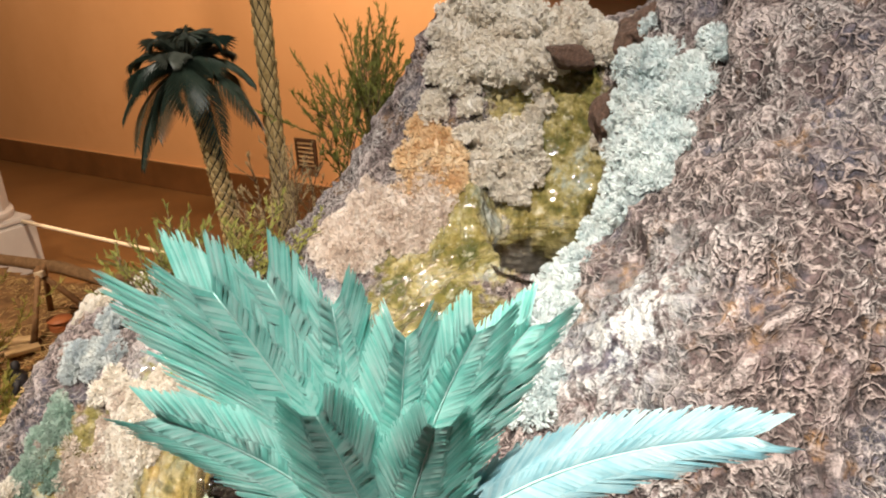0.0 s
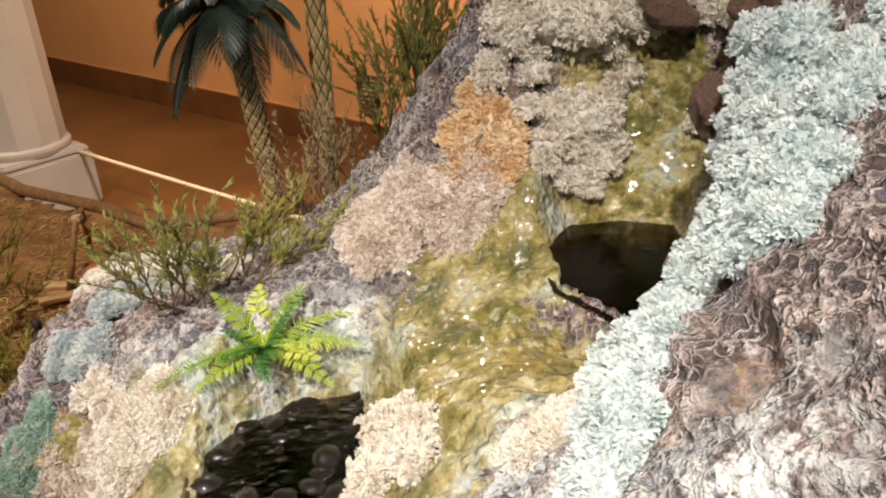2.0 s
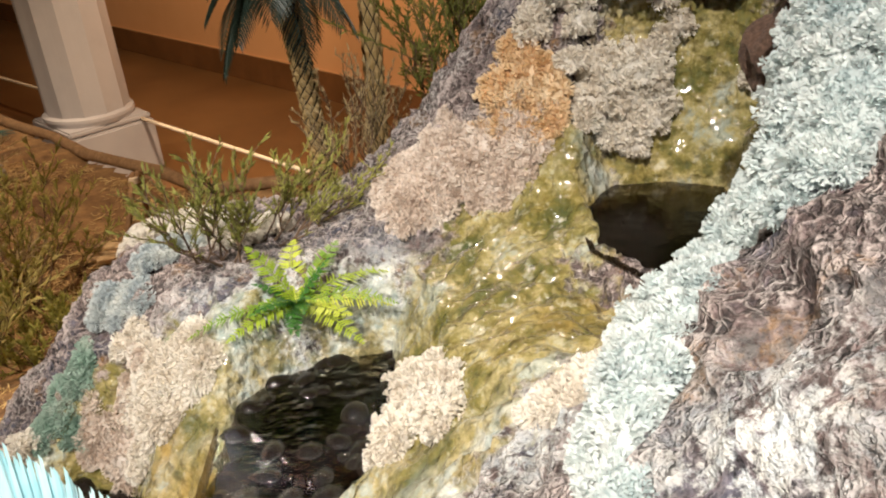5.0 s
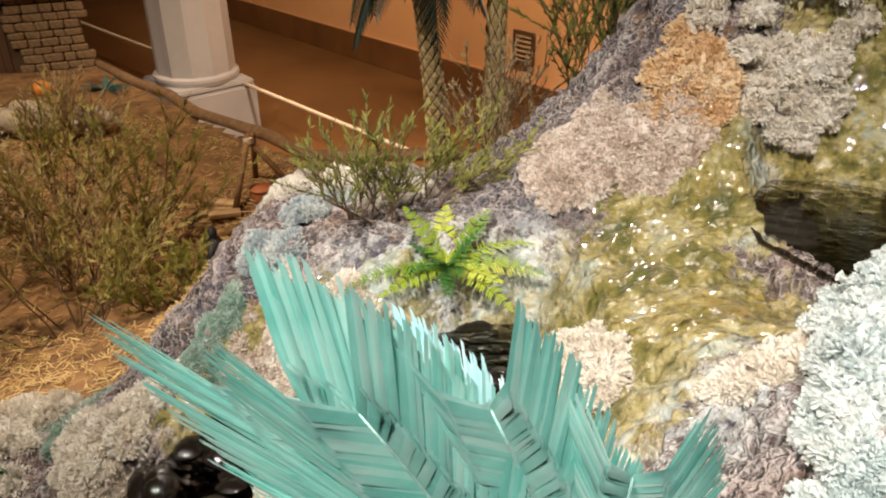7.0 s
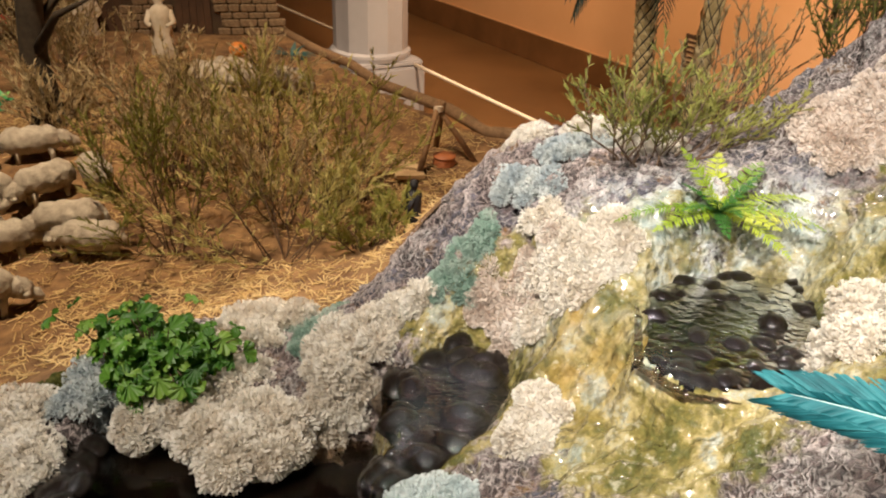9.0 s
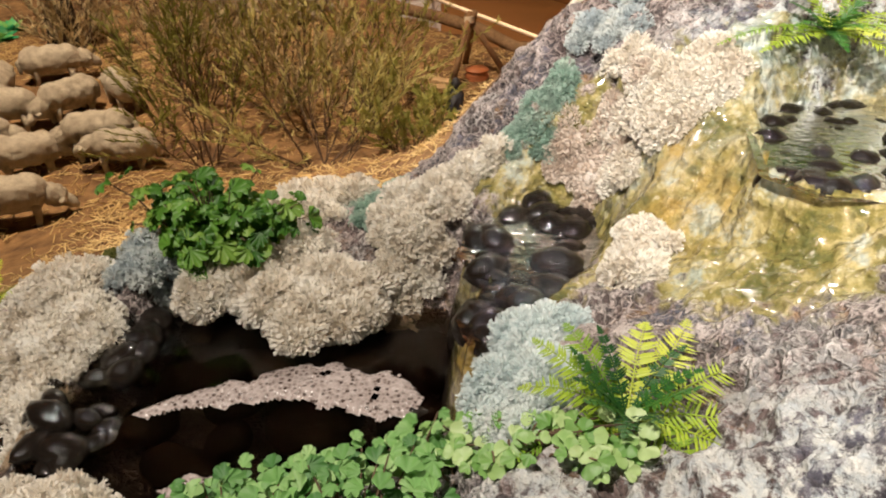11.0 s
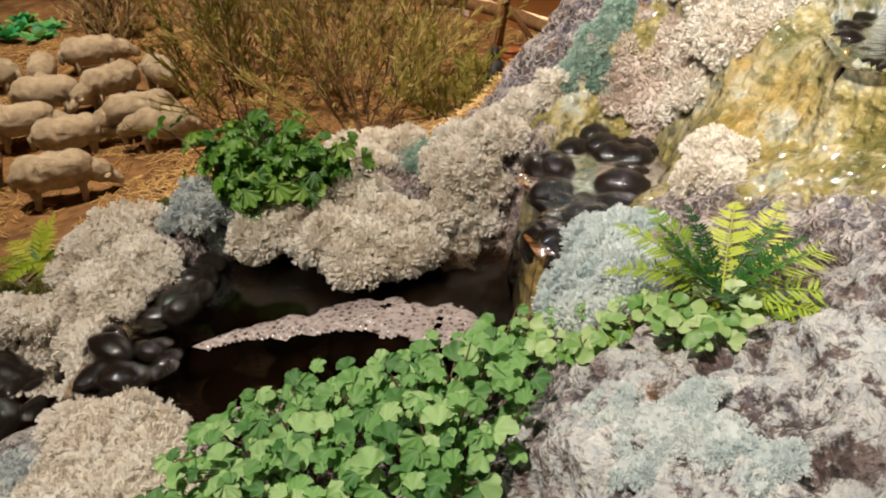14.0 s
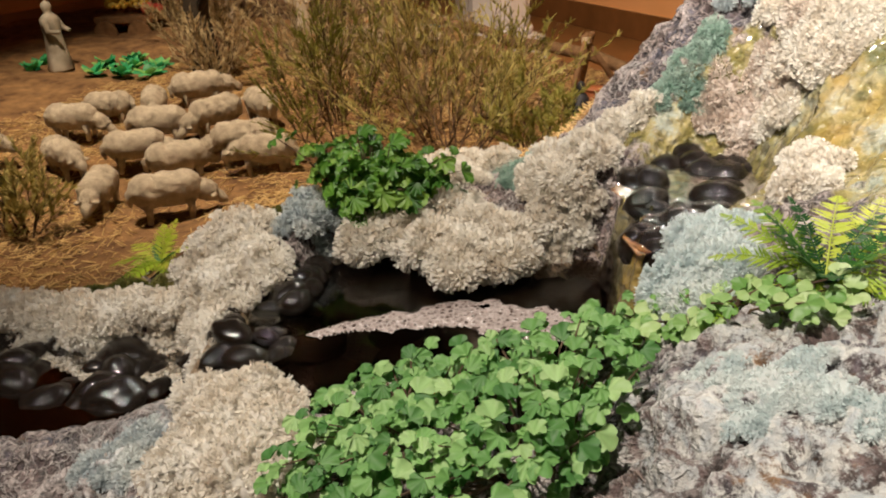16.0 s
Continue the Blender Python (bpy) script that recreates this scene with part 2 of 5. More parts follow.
BURLAP = plain("brown_burlap", (0.15, 0.085, 0.04), (0.28, 0.17, 0.09), 120, 0.95, 0.8, 0.003)
TRUNK = plain("palm_bark", (0.32, 0.22, 0.08), (0.50, 0.36, 0.16), 60, 0.8, 0.6)
BARK_DARK = plain("palm_bark_grooves", (0.02, 0.014, 0.008), (0.05, 0.035, 0.02), 60, 0.9)
FROND = leaf_material("palm_dark_green", (0.02, 0.04, 0.03), (0.06, 0.085, 0.06), (0.20, 0.21, 0.17), 0.4)
WOOD = plain("brown_stick_wood", (0.14, 0.07, 0.03), (0.30, 0.17, 0.08), 40, 0.75)
PLANK = plain("pale_plank_wood", (0.50, 0.34, 0.18), (0.66, 0.48, 0.28), 25, 0.7)
FLEECE = plain("cream_fleece", (0.44, 0.37, 0.28), (0.76, 0.68, 0.55), 60, 0.95, 1.0, 0.008)
STONE = plain("house_stone", (0.14, 0.09, 0.05), (0.36, 0.25, 0.15), 14, 0.9, 0.7, 0.004)
MORTAR = plain("dark_mortar", (0.05, 0.03, 0.018), (0.09, 0.055, 0.03), 30, 0.95)
DOOR = plain("dark_door_wood", (0.05, 0.024, 0.012), (0.10, 0.05, 0.025), 20, 0.7)
BRONZE = plain("brown_rock_bark", (0.09, 0.05, 0.035), (0.34, 0.20, 0.14), 28, 0.6, 0.9, 0.006)

# ---- tools ----


def obj(name, verts, faces, material, parent=None, label="", smooth=False):
    me = bpy.data.meshes.new(name)
    me.from_pydata([tuple(map(float, v)) for v in verts], [], [tuple(int(i) for i in f) for f in faces])
    me.materials.append(material)
    if smooth:
        me.polygons.foreach_set("use_smooth", [True] * len(me.polygons))
    me.update()
    ob = new(name, me)
    if parent:
        ob.parent = parent
    return tagged(ob, label)


def part(name, bm, material, parent=None, label="", smooth=False):
    me = bpy.data.meshes.new(name)
    bm.to_mesh(me)
    bm.free()
    me.materials.append(material)
    if smooth:
        me.polygons.foreach_set("use_smooth", [True] * len(me.polygons))
    ob = new(name, me)
    if parent:
        ob.parent = parent
    return tagged(ob, label)


def empty(name, at, label, category, group="", kind=""):
    ob = new(name)
    ob.empty_display_size = 0.05
    ob.matrix_world = at if isinstance(at, Matrix) else Matrix.Translation(at)
    return tagged(ob, label, category, group, kind)


def box(bm, sx, sy, sz, m=Matrix(), bevel=0.0):
    r = bmesh.ops.create_cube(bm, size=1, matrix=m @ Matrix.Diagonal((sx, sy, sz, 1)))
    if bevel:
        edges = list({e for v in r["verts"] for e in v.link_edges})
        bmesh.ops.bevel(bm, geom=edges, offset=bevel, segments=2, affect="EDGES")


def tube(points, radii, sides=6, close=True):
    """Vertices and faces of a tube along points."""
    pts = [Vector(p) for p in points]
    vs, fs = [], []
    for i, p in enumerate(pts):
        d = (pts[min(i + 1, len(pts) - 1)] - pts[max(i - 1, 0)]).normalized()
        a = d.orthogonal().normalized() if i == 0 else (a - d * a.dot(d)).normalized()
        b = d.cross(a)
        r = radii[i] if isinstance(radii, (list, tuple)) else radii
        for k in range(sides):
            t = 2 * math.pi * k / sides
            vs.append(p + (a * math.cos(t) + b * math.sin(t)) * r)
    for i in range(len(pts) - 1):
        for k in range(sides):
            fs.append((i * sides + k, i * sides + (k + 1) % sides, (i + 1) * sides + (k + 1) % sides, (i + 1) * sides + k))
    if close:
        fs.append(tuple(range(sides))[::-1])
        fs.append(tuple((len(pts) - 1) * sides + k for k in range(sides)))
    return vs, fs


def join(lists):
    vs, fs = [], []
    for v, f in lists:
        n = len(vs)
        vs += list(v)
        fs += [tuple(i + n for i in q) for q in f]
    return vs, fs


def scatter(vs, fs, mats):
    """Many copies of a small template, by arrays: mats is an n x 4 x 4 array."""
    v = np.c_[np.array(vs, float), np.ones(len(vs))]
    allv = np.einsum("nij,kj->nki", mats, v)[..., :3].reshape(-1, 3)
    n, k = len(mats), len(vs)
    out = []
    for q in sorted({len(q) for q in fs}):
        a = np.array([f for f in fs if len(f) == q])
        out += (a[None] + (np.arange(n) * k)[:, None, None]).reshape(-1, q).tolist()
    return allv, out


def frames(pos, direction, spin, size):
    """n poses whose z axis is the given direction."""
    z = direction / np.linalg.norm(direction, axis=1, keepdims=True)
    ref = np.where(np.abs(z[:, 2:3]) > 0.9, [[1.0, 0, 0]], [[0, 0, 1.0]])
    x = np.cross(ref, z)
    x /= np.linalg.norm(x, axis=1, keepdims=True)
    y = np.cross(z, x)
    c, s = np.cos(spin)[:, None], np.sin(spin)[:, None]
    x, y = x * c + y * s, y * c - x * s
    m = np.zeros((len(pos), 4, 4))
    size = np.asarray(size, float).reshape(-1, 1)
    m[:, :3, 0], m[:, :3, 1], m[:, :3, 2], m[:, :3, 3], m[:, 3, 3] = x * size, y * size, z * size, pos, 1
    return m


rng = np.random.default_rng(7)

# ---- the lie of the land ----

# heights of the land, group by group
CLIFF=[(.19,.62,1.292),(.255,.69,1.347),(.32,.79,1.379),(.335,.957,1.44),(.245,.507,1.32),(.29,.513,1.39),(.386,.725,1.479),(.29,.42,1.27),(.35,.42,1.26),(.45,.6,1.45),(.6,.7,1.6),(.55,1.0,1.68),(.36,1.3,1.42),(.25,1.4,1.52),(.12,1.4,1.5),(.06,1.37,1.38),(.45,.2,1.2),(.8,1.2,1.7),(.8,.3,1.4)]
STREAM=[(.316,1.2,1.3),(.128,1.187,1.21),(.2,1.05,1.15),(.16,.95,1.13),(.27,.97,1.14),(.25,.9,1.15),(.225,.86,1.17),(.027,1.11,1.105),(.1,.9,1.13),(-.055,.95,1.06),(-.14,1.08,1.066),(-.245,1.03,1.07),(-.2,.93,.98),(-.1,.85,.99),(.1,.72,1.15),(-.33,.93,.95),(-.456,1.026,.958),(-.472,.956,.867),(-.5,.85,.82),(-.59,.85,.79),(-.55,.74,.78),(-.37,.82,.84),(-.3,.75,.87)]
RIDGE=[(.0,1.27,1.213),(.037,1.312,1.277),(.114,1.257,1.32),(.05,1.21,1.16),(-.25,1.3,1.05),(-.4,1.2,1.06),(-.576,1.205,1.0),(-.71,1.3,.83),(-.6,1.5,.95),(-.3,1.6,.95),(.1,1.6,1.2),(-.66,1.08,.85)]
FRONT=[(-.41,.557,.82),(-.325,.5,.84),(-.339,.425,.849),(-.39,.387,.84),(-.5,.4,.74),(-.635,.33,.68),(-.2,.3,.9),(-.15,.55,.95),(0,.5,1.08),(.1,.4,1.12),(-.826,.33,.66),(-1.0,.25,.6),(-.3,.1,.8),(.1,.1,1.0),(-.8,.0,.6)]
BANK=[(-.72,.95,.75),(-.83,.9,.70),(-1.02,.85,.70),(-1.075,.66,.69),(-1.07,.5,.62),(-1.24,.62,.62),(-1.3,.45,.6),(-1.0,1.0,.68),(-.8,.6,.6),(-.8,1.2,.7)]
PLAIN=[(-1.65,1.13,.47),(-1.98,1.23,.44),(-1.75,1.32,.48),(-2,1.6,.52),(-1.3,1.2,.53),(-1.16,1.95,.46),(-1.0,2.4,.48),(-.9,1.7,.55),(-1.9,2.4,.5),(-2.6,2,.55),(-2.6,3,.5),(-2.2,.8,.47),(-1.6,.6,.5),(-1.6,.2,.5),(-.3,2.1,.6),(.5,2.2,.7),(-2.4,.2,.5),(-1.7,1.8,.5)]
P=np.array(CLIFF+STREAM+RIDGE+FRONT+BANK+PLAIN)
EPS=.06
def ker(r2): return np.sqrt(r2+EPS**2)
_A=ker(((P[:,None,:2]-P[None,:,:2])**2).sum(-1))-np.eye(len(P))*.01
_A=np.block([[_A,np.ones((len(P),1))],[np.ones((1,len(P))),np.zeros((1,1))]])
_W=np.linalg.solve(_A,np.append(P[:,2],0))
def land(x,y):
    x=np.asarray(x,float);y=np.asarray(y,float)
    h=np.full(x.shape,_W[-1])
    for (a,b,_),w in zip(P,_W): h=h+w*ker((x-a)**2+(y-b)**2)
    return h

POND_LEVEL, POOL_LOW, POOL_MID, POOL_TOP, BROOK = 0.65, 0.79, 0.965, 1.15, 0.585
BASINS = [
    (POND_LEVEL, 0.07, [(-1.0, 0.47), (-0.95, 0.36), (-0.8, 0.38), (-0.66, 0.42), (-0.56, 0.5), (-0.53, 0.62), (-0.57, 0.78), (-0.63, 0.86), (-0.74, 0.85), (-0.86, 0.80), (-0.97, 0.79), (-1.03, 0.72), (-1.02, 0.56)]),
    (POOL_LOW, 0.035, [(-0.578, 0.80), (-0.58, 0.93), (-0.53, 0.985), (-0.46, 0.98), (-0.425, 0.90), (-0.43, 0.79), (-0.47, 0.70), (-0.515, 0.64), (-0.54, 0.68), (-0.53, 0.75)]),
    (POOL_MID, 0.05, [(-0.27, 0.96), (-0.24, 1.01), (-0.17, 1.06), (-0.09, 1.075), (-0.055, 0.96), (-0.045, 0.88), (-0.11, 0.80), (-0.20, 0.77), (-0.25, 0.80)]),
    (POOL_TOP, 0.06, [(0.17, 1.14), (0.21, 1.21), (0.29, 1.22), (0.36, 1.2), (0.36, 1.1), (0.293, 1.02), (0.247, 0.94), (0.225, 0.97), (0.18, 1.03)]),
    (BROOK, 0.06, [(-1.5, 0.42), (-1.25, 0.44), (-1.12, 0.53), (-1.02, 0.50), (-1.0, 0.42), (-1.06, 0.34), (-1.2, 0.22), (-1.5, 0.1)]),
]
# the wet bed: centre line with half-widths
WET = [(0.30, 1.25, 0.13), (0.20, 1.12, 0.13), (0.08, 1.12, 0.12), (0.02, 1.0, 0.16), (0.1, 0.9, 0.13), (-0.1, 1.02, 0.12), (-0.28, 0.96, 0.13), (-0.38, 0.95, 0.12), (-0.48, 0.94, 0.14), (-0.52, 0.78, 0.13), (-0.54, 0.66, 0.10), (-0.03, 0.82, 0.15), (-0.22, 0.76, 0.15), (-0.33, 0.85, 0.14), (-0.62, 0.98, 0.06)]
OCHRE = [(0.106, 1.187, 0.045), (0.157, 1.185, 0.045), (0.21, 1.235, 0.035), (0.171, 0.95, 0.04), (0.124, 0.891, 0.045), (0.065, 0.714, 0.03), (-0.052, 1.093, 0.03), (-0.33, 0.845, 0.06), (-0.28, 0.85, 0.05), (-0.53, 0.66, 0.07), (-0.526, 0.632, 0.05), (-0.36, 0.93, 0.04), (-0.61, 0.88, 0.05)]
COOLER = [(-0.33, 0.36, 0.16), (-0.3, 0.2, 0.2), (-0.22, 0.43, 0.13), (-0.30, 1.02, 0.09), (-0.24, 1.045, 0.08), (-0.16, 1.075, 0.07), (-0.10, 1.10, 0.05), (-0.272, 0.992, 0.05), (0.065, 0.756, 0.04), (0.1, 0.694, 0.05), (0.182, 1.19, 0.03), (0.2, 0.55, 0.05), (0.0, 0.7, 0.06), (-0.95, 0.3, 0.08)]


def outline_distance(x, y, poly):
    """Distance to a closed outline, negative inside."""
    d = np.full(x.shape, 9.0)
    inside = np.zeros(x.shape, bool)
    for (ax, ay), (bx, by) in zip(poly, poly[1:] + poly[:1]):
        ex, ey = bx - ax, by - ay
        t = np.clip(((x - ax) * ex + (y - ay) * ey) / (ex * ex + ey * ey), 0, 1)
        d = np.minimum(d, np.hypot(x - ax - t * ex, y - ay - t * ey))
        cross = ((ay > y) != (by > y)) & (x < (bx - ax) * (y - ay) / (by - ay + 1e-12) + ax)
        inside ^= cross
    return np.where(inside, -d, d)


def ground(x, y):
    """Height of the land with its basins cut in."""
    x, y = np.atleast_1d(np.asarray(x, float)), np.atleast_1d(np.asarray(y, float))
    h = land(x, y)
    for level, deep, poly in BASINS:
        s = outline_distance(x, y, poly)
        rim = np.clip(1 - s / 0.035, 0, 1) * (s > 0)
        h = np.where(s < 0.035, np.maximum(h, h * (1 - rim) + (level + 0.008) * rim), h)
        h = np.minimum(h, level + 0.004 + np.maximum(s, 0) * 2.2 + np.maximum(s - 0.06, 0) * 9 - deep * np.clip(-s / 0.03, 0, 1))
    return h


def top(x, y):
    return float(ground(x, y)[0])


def blobs(x, y, spots):
    w = np.zeros(x.shape)
    for a, b, r in spots:
        w = np.maximum(w, np.exp(-((x - a) ** 2 + (y - b) ** 2) / (r * r)))
    return w


ROCK_EDGE = [(-1.55, -0.5), (-1.55, 0.52), (-1.36, 0.60), (-1.18, 0.82), (-1.08, 0.98), (-0.82, 1.08), (-0.74, 1.34), (-0.68, 1.62), (-0.2, 1.75), (0.4, 1.95), (1.1, 1.95), (1.1, -0.5)]


def rock_relief(p):
    """Knobs, folds and grain of the modelled rock, and how far each spot stands out."""
    warp = p + Vector((noise.noise(p * 14), noise.noise(p * 14 + Vector((5, 5, 5))), noise.noise(p * 14 + Vector((9, 1, 4))))) * 0.022
    a = noise.multi_fractal(p * 9, 1.0, 2.1, 3)
    r = 1 - abs(noise.noise(warp * 23)) * 2.2
    q = 1 - abs(noise.noise(warp * 50 + Vector((8, 2, 1)))) * 2.2
    g = noise.noise(p * 105)
    return 0.016 * (a - 1) + 0.013 * (r - 0.5) + 0.0085 * (q - 0.5) + 0.003 * g, 0.36 * r + 0.42 * q + 0.14 * g + 0.08 * a


def build_mountain():
    step = 0.0056
    xs, ys = np.arange(-1.55, 1.1, step), np.arange(-0.5, 1.95, step)
    gx, gy = np.meshgrid(xs, ys)
    fx, fy = gx.ravel(), gy.ravel()
    h = ground(fx, fy)
    slope_y, slope_x = np.gradient(h.reshape(gx.shape), step)
    normal = np.c_[-slope_x.ravel(), -slope_y.ravel(), np.ones(len(fx))]
    normal /= np.linalg.norm(normal, axis=1, keepdims=True)
    keep = outline_distance(fx, fy, ROCK_EDGE) < 0.0
    wet = np.maximum(blobs(fx, fy, WET), 0)
    water = np.min([outline_distance(fx, fy, b[2]) for b in BASINS], axis=0)
    crest = np.zeros(len(fx))
    place = np.c_[fx, fy, h]
    for i in np.nonzero(keep)[0]:
        lift, c = rock_relief(Vector(place[i]))
        calm = (1 - 0.55 * wet[i]) * (0.35 if water[i] < 0.02 else 1.0)
        place[i] += normal[i] * lift * calm
        crest[i] = c
    w, n = len(xs), len(ys)
    k = keep.reshape(n, w)
    jj, ii = np.nonzero(k[:-1, :-1] & k[1:, :-1] & k[:-1, 1:] & k[1:, 1:])
    a = jj * w + ii
    me = bpy.data.meshes.new("mountain")
    used = np.zeros(len(fx), int) - 1
    faces = np.c_[a, a + 1, a + w + 1, a + w]
    ids = np.unique(faces)
    used[ids] = np.arange(len(ids))
    me.from_pydata(place[ids].tolist(), [], used[faces].tolist())
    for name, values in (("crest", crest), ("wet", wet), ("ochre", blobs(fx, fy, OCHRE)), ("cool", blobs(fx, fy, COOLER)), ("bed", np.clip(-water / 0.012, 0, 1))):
        me.attributes.new(name, "FLOAT", "POINT").data.foreach_set("value", np.clip(values[ids], 0, 1).astype(np.float32))
    me.polygons.foreach_set("use_smooth", [True] * len(me.polygons))
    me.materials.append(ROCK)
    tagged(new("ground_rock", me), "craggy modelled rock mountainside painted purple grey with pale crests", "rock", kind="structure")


build_mountain()


def sheet(name, poly, z, material, label, category, lift=0.0):
    vs = [(x, y, z + lift) for x, y in poly]
    ob = obj(name, vs, [tuple(range(len(vs)))], material)
    return tagged(ob, label, category, kind="structure")


def grow(poly, d):
    cx, cy = sum(p[0] for p in poly) / len(poly), sum(p[1] for p in poly) / len(poly)
    return [(cx + (x - cx) * (1 + d / max(0.05, math.hypot(x - cx, y - cy))), cy + (y - cy) * (1 + d / max(0.05, math.hypot(x - cx, y - cy)))) for x, y in poly]


for (level, deep, poly), material, words in zip(BASINS, (POND, RIPPLE, RIPPLE, DARK_POOL, POND), ("still dark pond water with foam", "running water over black pebbles", "rippling water over black pebbles in a rock hollow", "dark pool water under the upper cascade", "dark brook water leaving the pond")):
    sheet("water", grow(poly, 0.02), level, material, words, "water")

# ---- platform ground ----
PLATFORM = [(-4.6, -0.6), (-4.6, 4.75), (-2.62, 3.68), (-1.93, 3.22), (-1.49, 2.91), (-1.06, 2.69), (-0.55, 2.75), (0.4, 2.75), (1.2, 2.2), (1.2, -0.6)]


def build_plain():
    step = 0.03
    xs, ys = np.arange(-4.6, 1.2, step), np.arange(-0.6, 4.7, step)
    gx, gy = np.meshgrid(xs, ys)
    fx, fy = gx.ravel(), gy.ravel()
    h = land(fx, fy)
    far = np.clip((np.hypot(fx + 1.2, fy - 1.2) - 1.2) / 1.0, 0, 1)
    h = h * (1 - far) + far * np.clip(0.5 + 0.06 * np.clip(-fx - 2.3, 0, 1), 0.4, 0.7)
    for i in range(len(fx)):
        p = Vector((fx[i], fy[i], 0))
        h[i] += 0.02 * noise.noise(p * 5) + 0.008 * noise.noise(p * 17)
    keep = (outline_distance(fx, fy, PLATFORM) < 0.02) & (outline_distance(fx, fy, ROCK_EDGE) > -0.06)
    w, n = len(xs), len(ys)
    k = keep.reshape(n, w)
    jj, ii = np.nonzero(k[:-1, :-1] & k[1:, :-1] & k[:-1, 1:] & k[1:, 1:])
    a = jj * w + ii
    ob = obj("ground", np.c_[fx, fy, h], np.c_[a, a + 1, a + w + 1, a + w], STRAW_SOIL, smooth=True)
    tagged(ob, "brown soil strewn with chopped straw on the display platform", "ground", kind="structure")


build_plain()
# front and side boards of the platform
bm = bmesh.new()
loop = [bm.verts.new((x, y, 0.002)) for x, y in PLATFORM]
upper = [bm.verts.new((x, y, 0.47)) for x, y in PLATFORM]
for i in range(len(loop)):
    j = (i + 1) % len(loop)
    bm.faces.new((loop[i], loop[j], upper[j], upper[i]))
tagged(part("platform_side", bm, BURLAP), "brown cloth covered side of the display platform", "platform", kind="structure")

# ---- hall ----
W0, WD, WN = Vector((-1.46, 5.595, 0)), Vector((0.8, -0.6, 0)), Vector((-0.6, -0.8, 0))
RZ = math.degrees(math.atan2(WD.y, WD.x))


def slab(name, along, depth, length, thick, z0, z1, material, label, category, bevel=0.0):
    bm = bmesh.new()
    box(bm, length, thick, z1 - z0, Matrix(), bevel)
    ob = part(name, bm, material)
    at = W0 + WD * along - WN * depth
    ob.matrix_world = pose(at.x, at.y, (z0 + z1) / 2, 0, 0, RZ)
    return tagged(ob, label, category, kind="structure")


bm = bmesh.new()
box(bm, 16, 16, 0.1, pose(-1.5, 2.0, -0.05))
tagged(part("floor", bm, FLOOR), "polished brown stone floor of the hall", "floor", kind="structure")
slab("wall_north", 0, 0.12, 15, 0.2, 0.0, 5.6, WALL, "plain peach plaster wall of the hall", "wall")
slab("baseboard", 0, 0.008, 15, 0.03, 0.0, 0.205, SKIRT, "dark brown stone skirting along the plaster wall", "skirting", 0.003)
slab("trim", 0, 0.010, 15, 0.012, 0.206, 0.213, WALL, "thin pale lip on the dark skirting", "trim")
bm = bmesh.new()
for m, s in ((pose(-9.4, 2, 2.8), (0.2, 16, 5.6)), (pose(6.4, 2, 2.8), (0.2, 16, 5.6)), (pose(-1.5, -5.9, 2.8), (16, 0.2, 5.6))):
    box(bm, *s, m)
tagged(part("wall_south", bm, WALL), "plain peach plaster walls closing the hall", "wall", kind="structure")
bm = bmesh.new()
box(bm, 16, 16, 0.1, pose(-1.5, 2.0, 5.65))
tagged(part("ceiling", bm, CEIL), "plain dark hall ceiling", "ceiling", kind="structure")


def column():
    c = empty("column", pose(-2.285, 4.14, 0, 0, 0, RZ), "white fluted column on a square plinth", "column", kind="structure")
    n, sides = 60, 12
    vs, fs = [], []
    for z, r in ((0.335, 0.235), (0.36, 0.242), (0.375, 0.24), (0.385, 0.223), (1.2, 0.22), (5.6, 0.195)):
        for k in range(n):
            t = 2 * math.pi * k / n
            flute = 1 - (0.045 * abs(math.sin(t * sides / 2)) if z > 0.38 else 0.0)
            vs.append((r * flute * math.cos(t), r * flute * math.sin(t), z))
    for i in range(5):
        for k in range(n):
            fs.append((i * n + k, i * n + (k + 1) % n, (i + 1) * n + (k + 1) % n, (i + 1) * n + k))
    obj("shaft", vs, fs, WHITE, c)
    bm = bmesh.new()
    box(bm, 0.49, 0.49, 0.30, pose(0, 0, 0.15), 0.012)
    box(bm, 0.47, 0.47, 0.035, pose(0, 0, 0.318), 0.01)
    part("plinth", bm, WHITE, c)


column()
for a, b, label in (((-2.06, 4.19), (1.4, 1.82), "white barrier cord stretched along the hall"), ((-2.4, 4.42), (-6.0, 6.9), "white barrier cord running on beyond the column")):
    pts = [(a[0] + (b[0] - a[0]) * t, a[1] + (b[1] - a[1]) * t, 0.31 - 0.02 * math.sin(math.pi * t)) for t in np.linspace(0, 1, 14)]
    tagged(obj("cord", *tube(pts, 0.011, 8), CORD, smooth=True), label, "cord")

pts = [(-4.6, 4.78, 0.51), (-3.6, 4.24, 0.52), (-2.62, 3.69, 0.53), (-2.25, 3.45, 0.51), (-1.93, 3.23, 0.53), (-1.7, 3.06, 0.51), (-1.49, 2.92, 0.53), (-1.25, 2.80, 0.53), (-1.06, 2.70, 0.50), (-0.55, 2.77, 0.52), (0.4, 2.77, 0.52), (1.2, 2.22, 0.52)]
tagged(obj("platform_border", *tube(pts, [0.025, 0.028, 0.022, 0.026, 0.022, 0.026, 0.023, 0.026, 0.024, 0.024, 0.024, 0.024], 10), BURLAP, smooth=True), "rolled brown burlap border along the platform edge", "border", kind="structure")


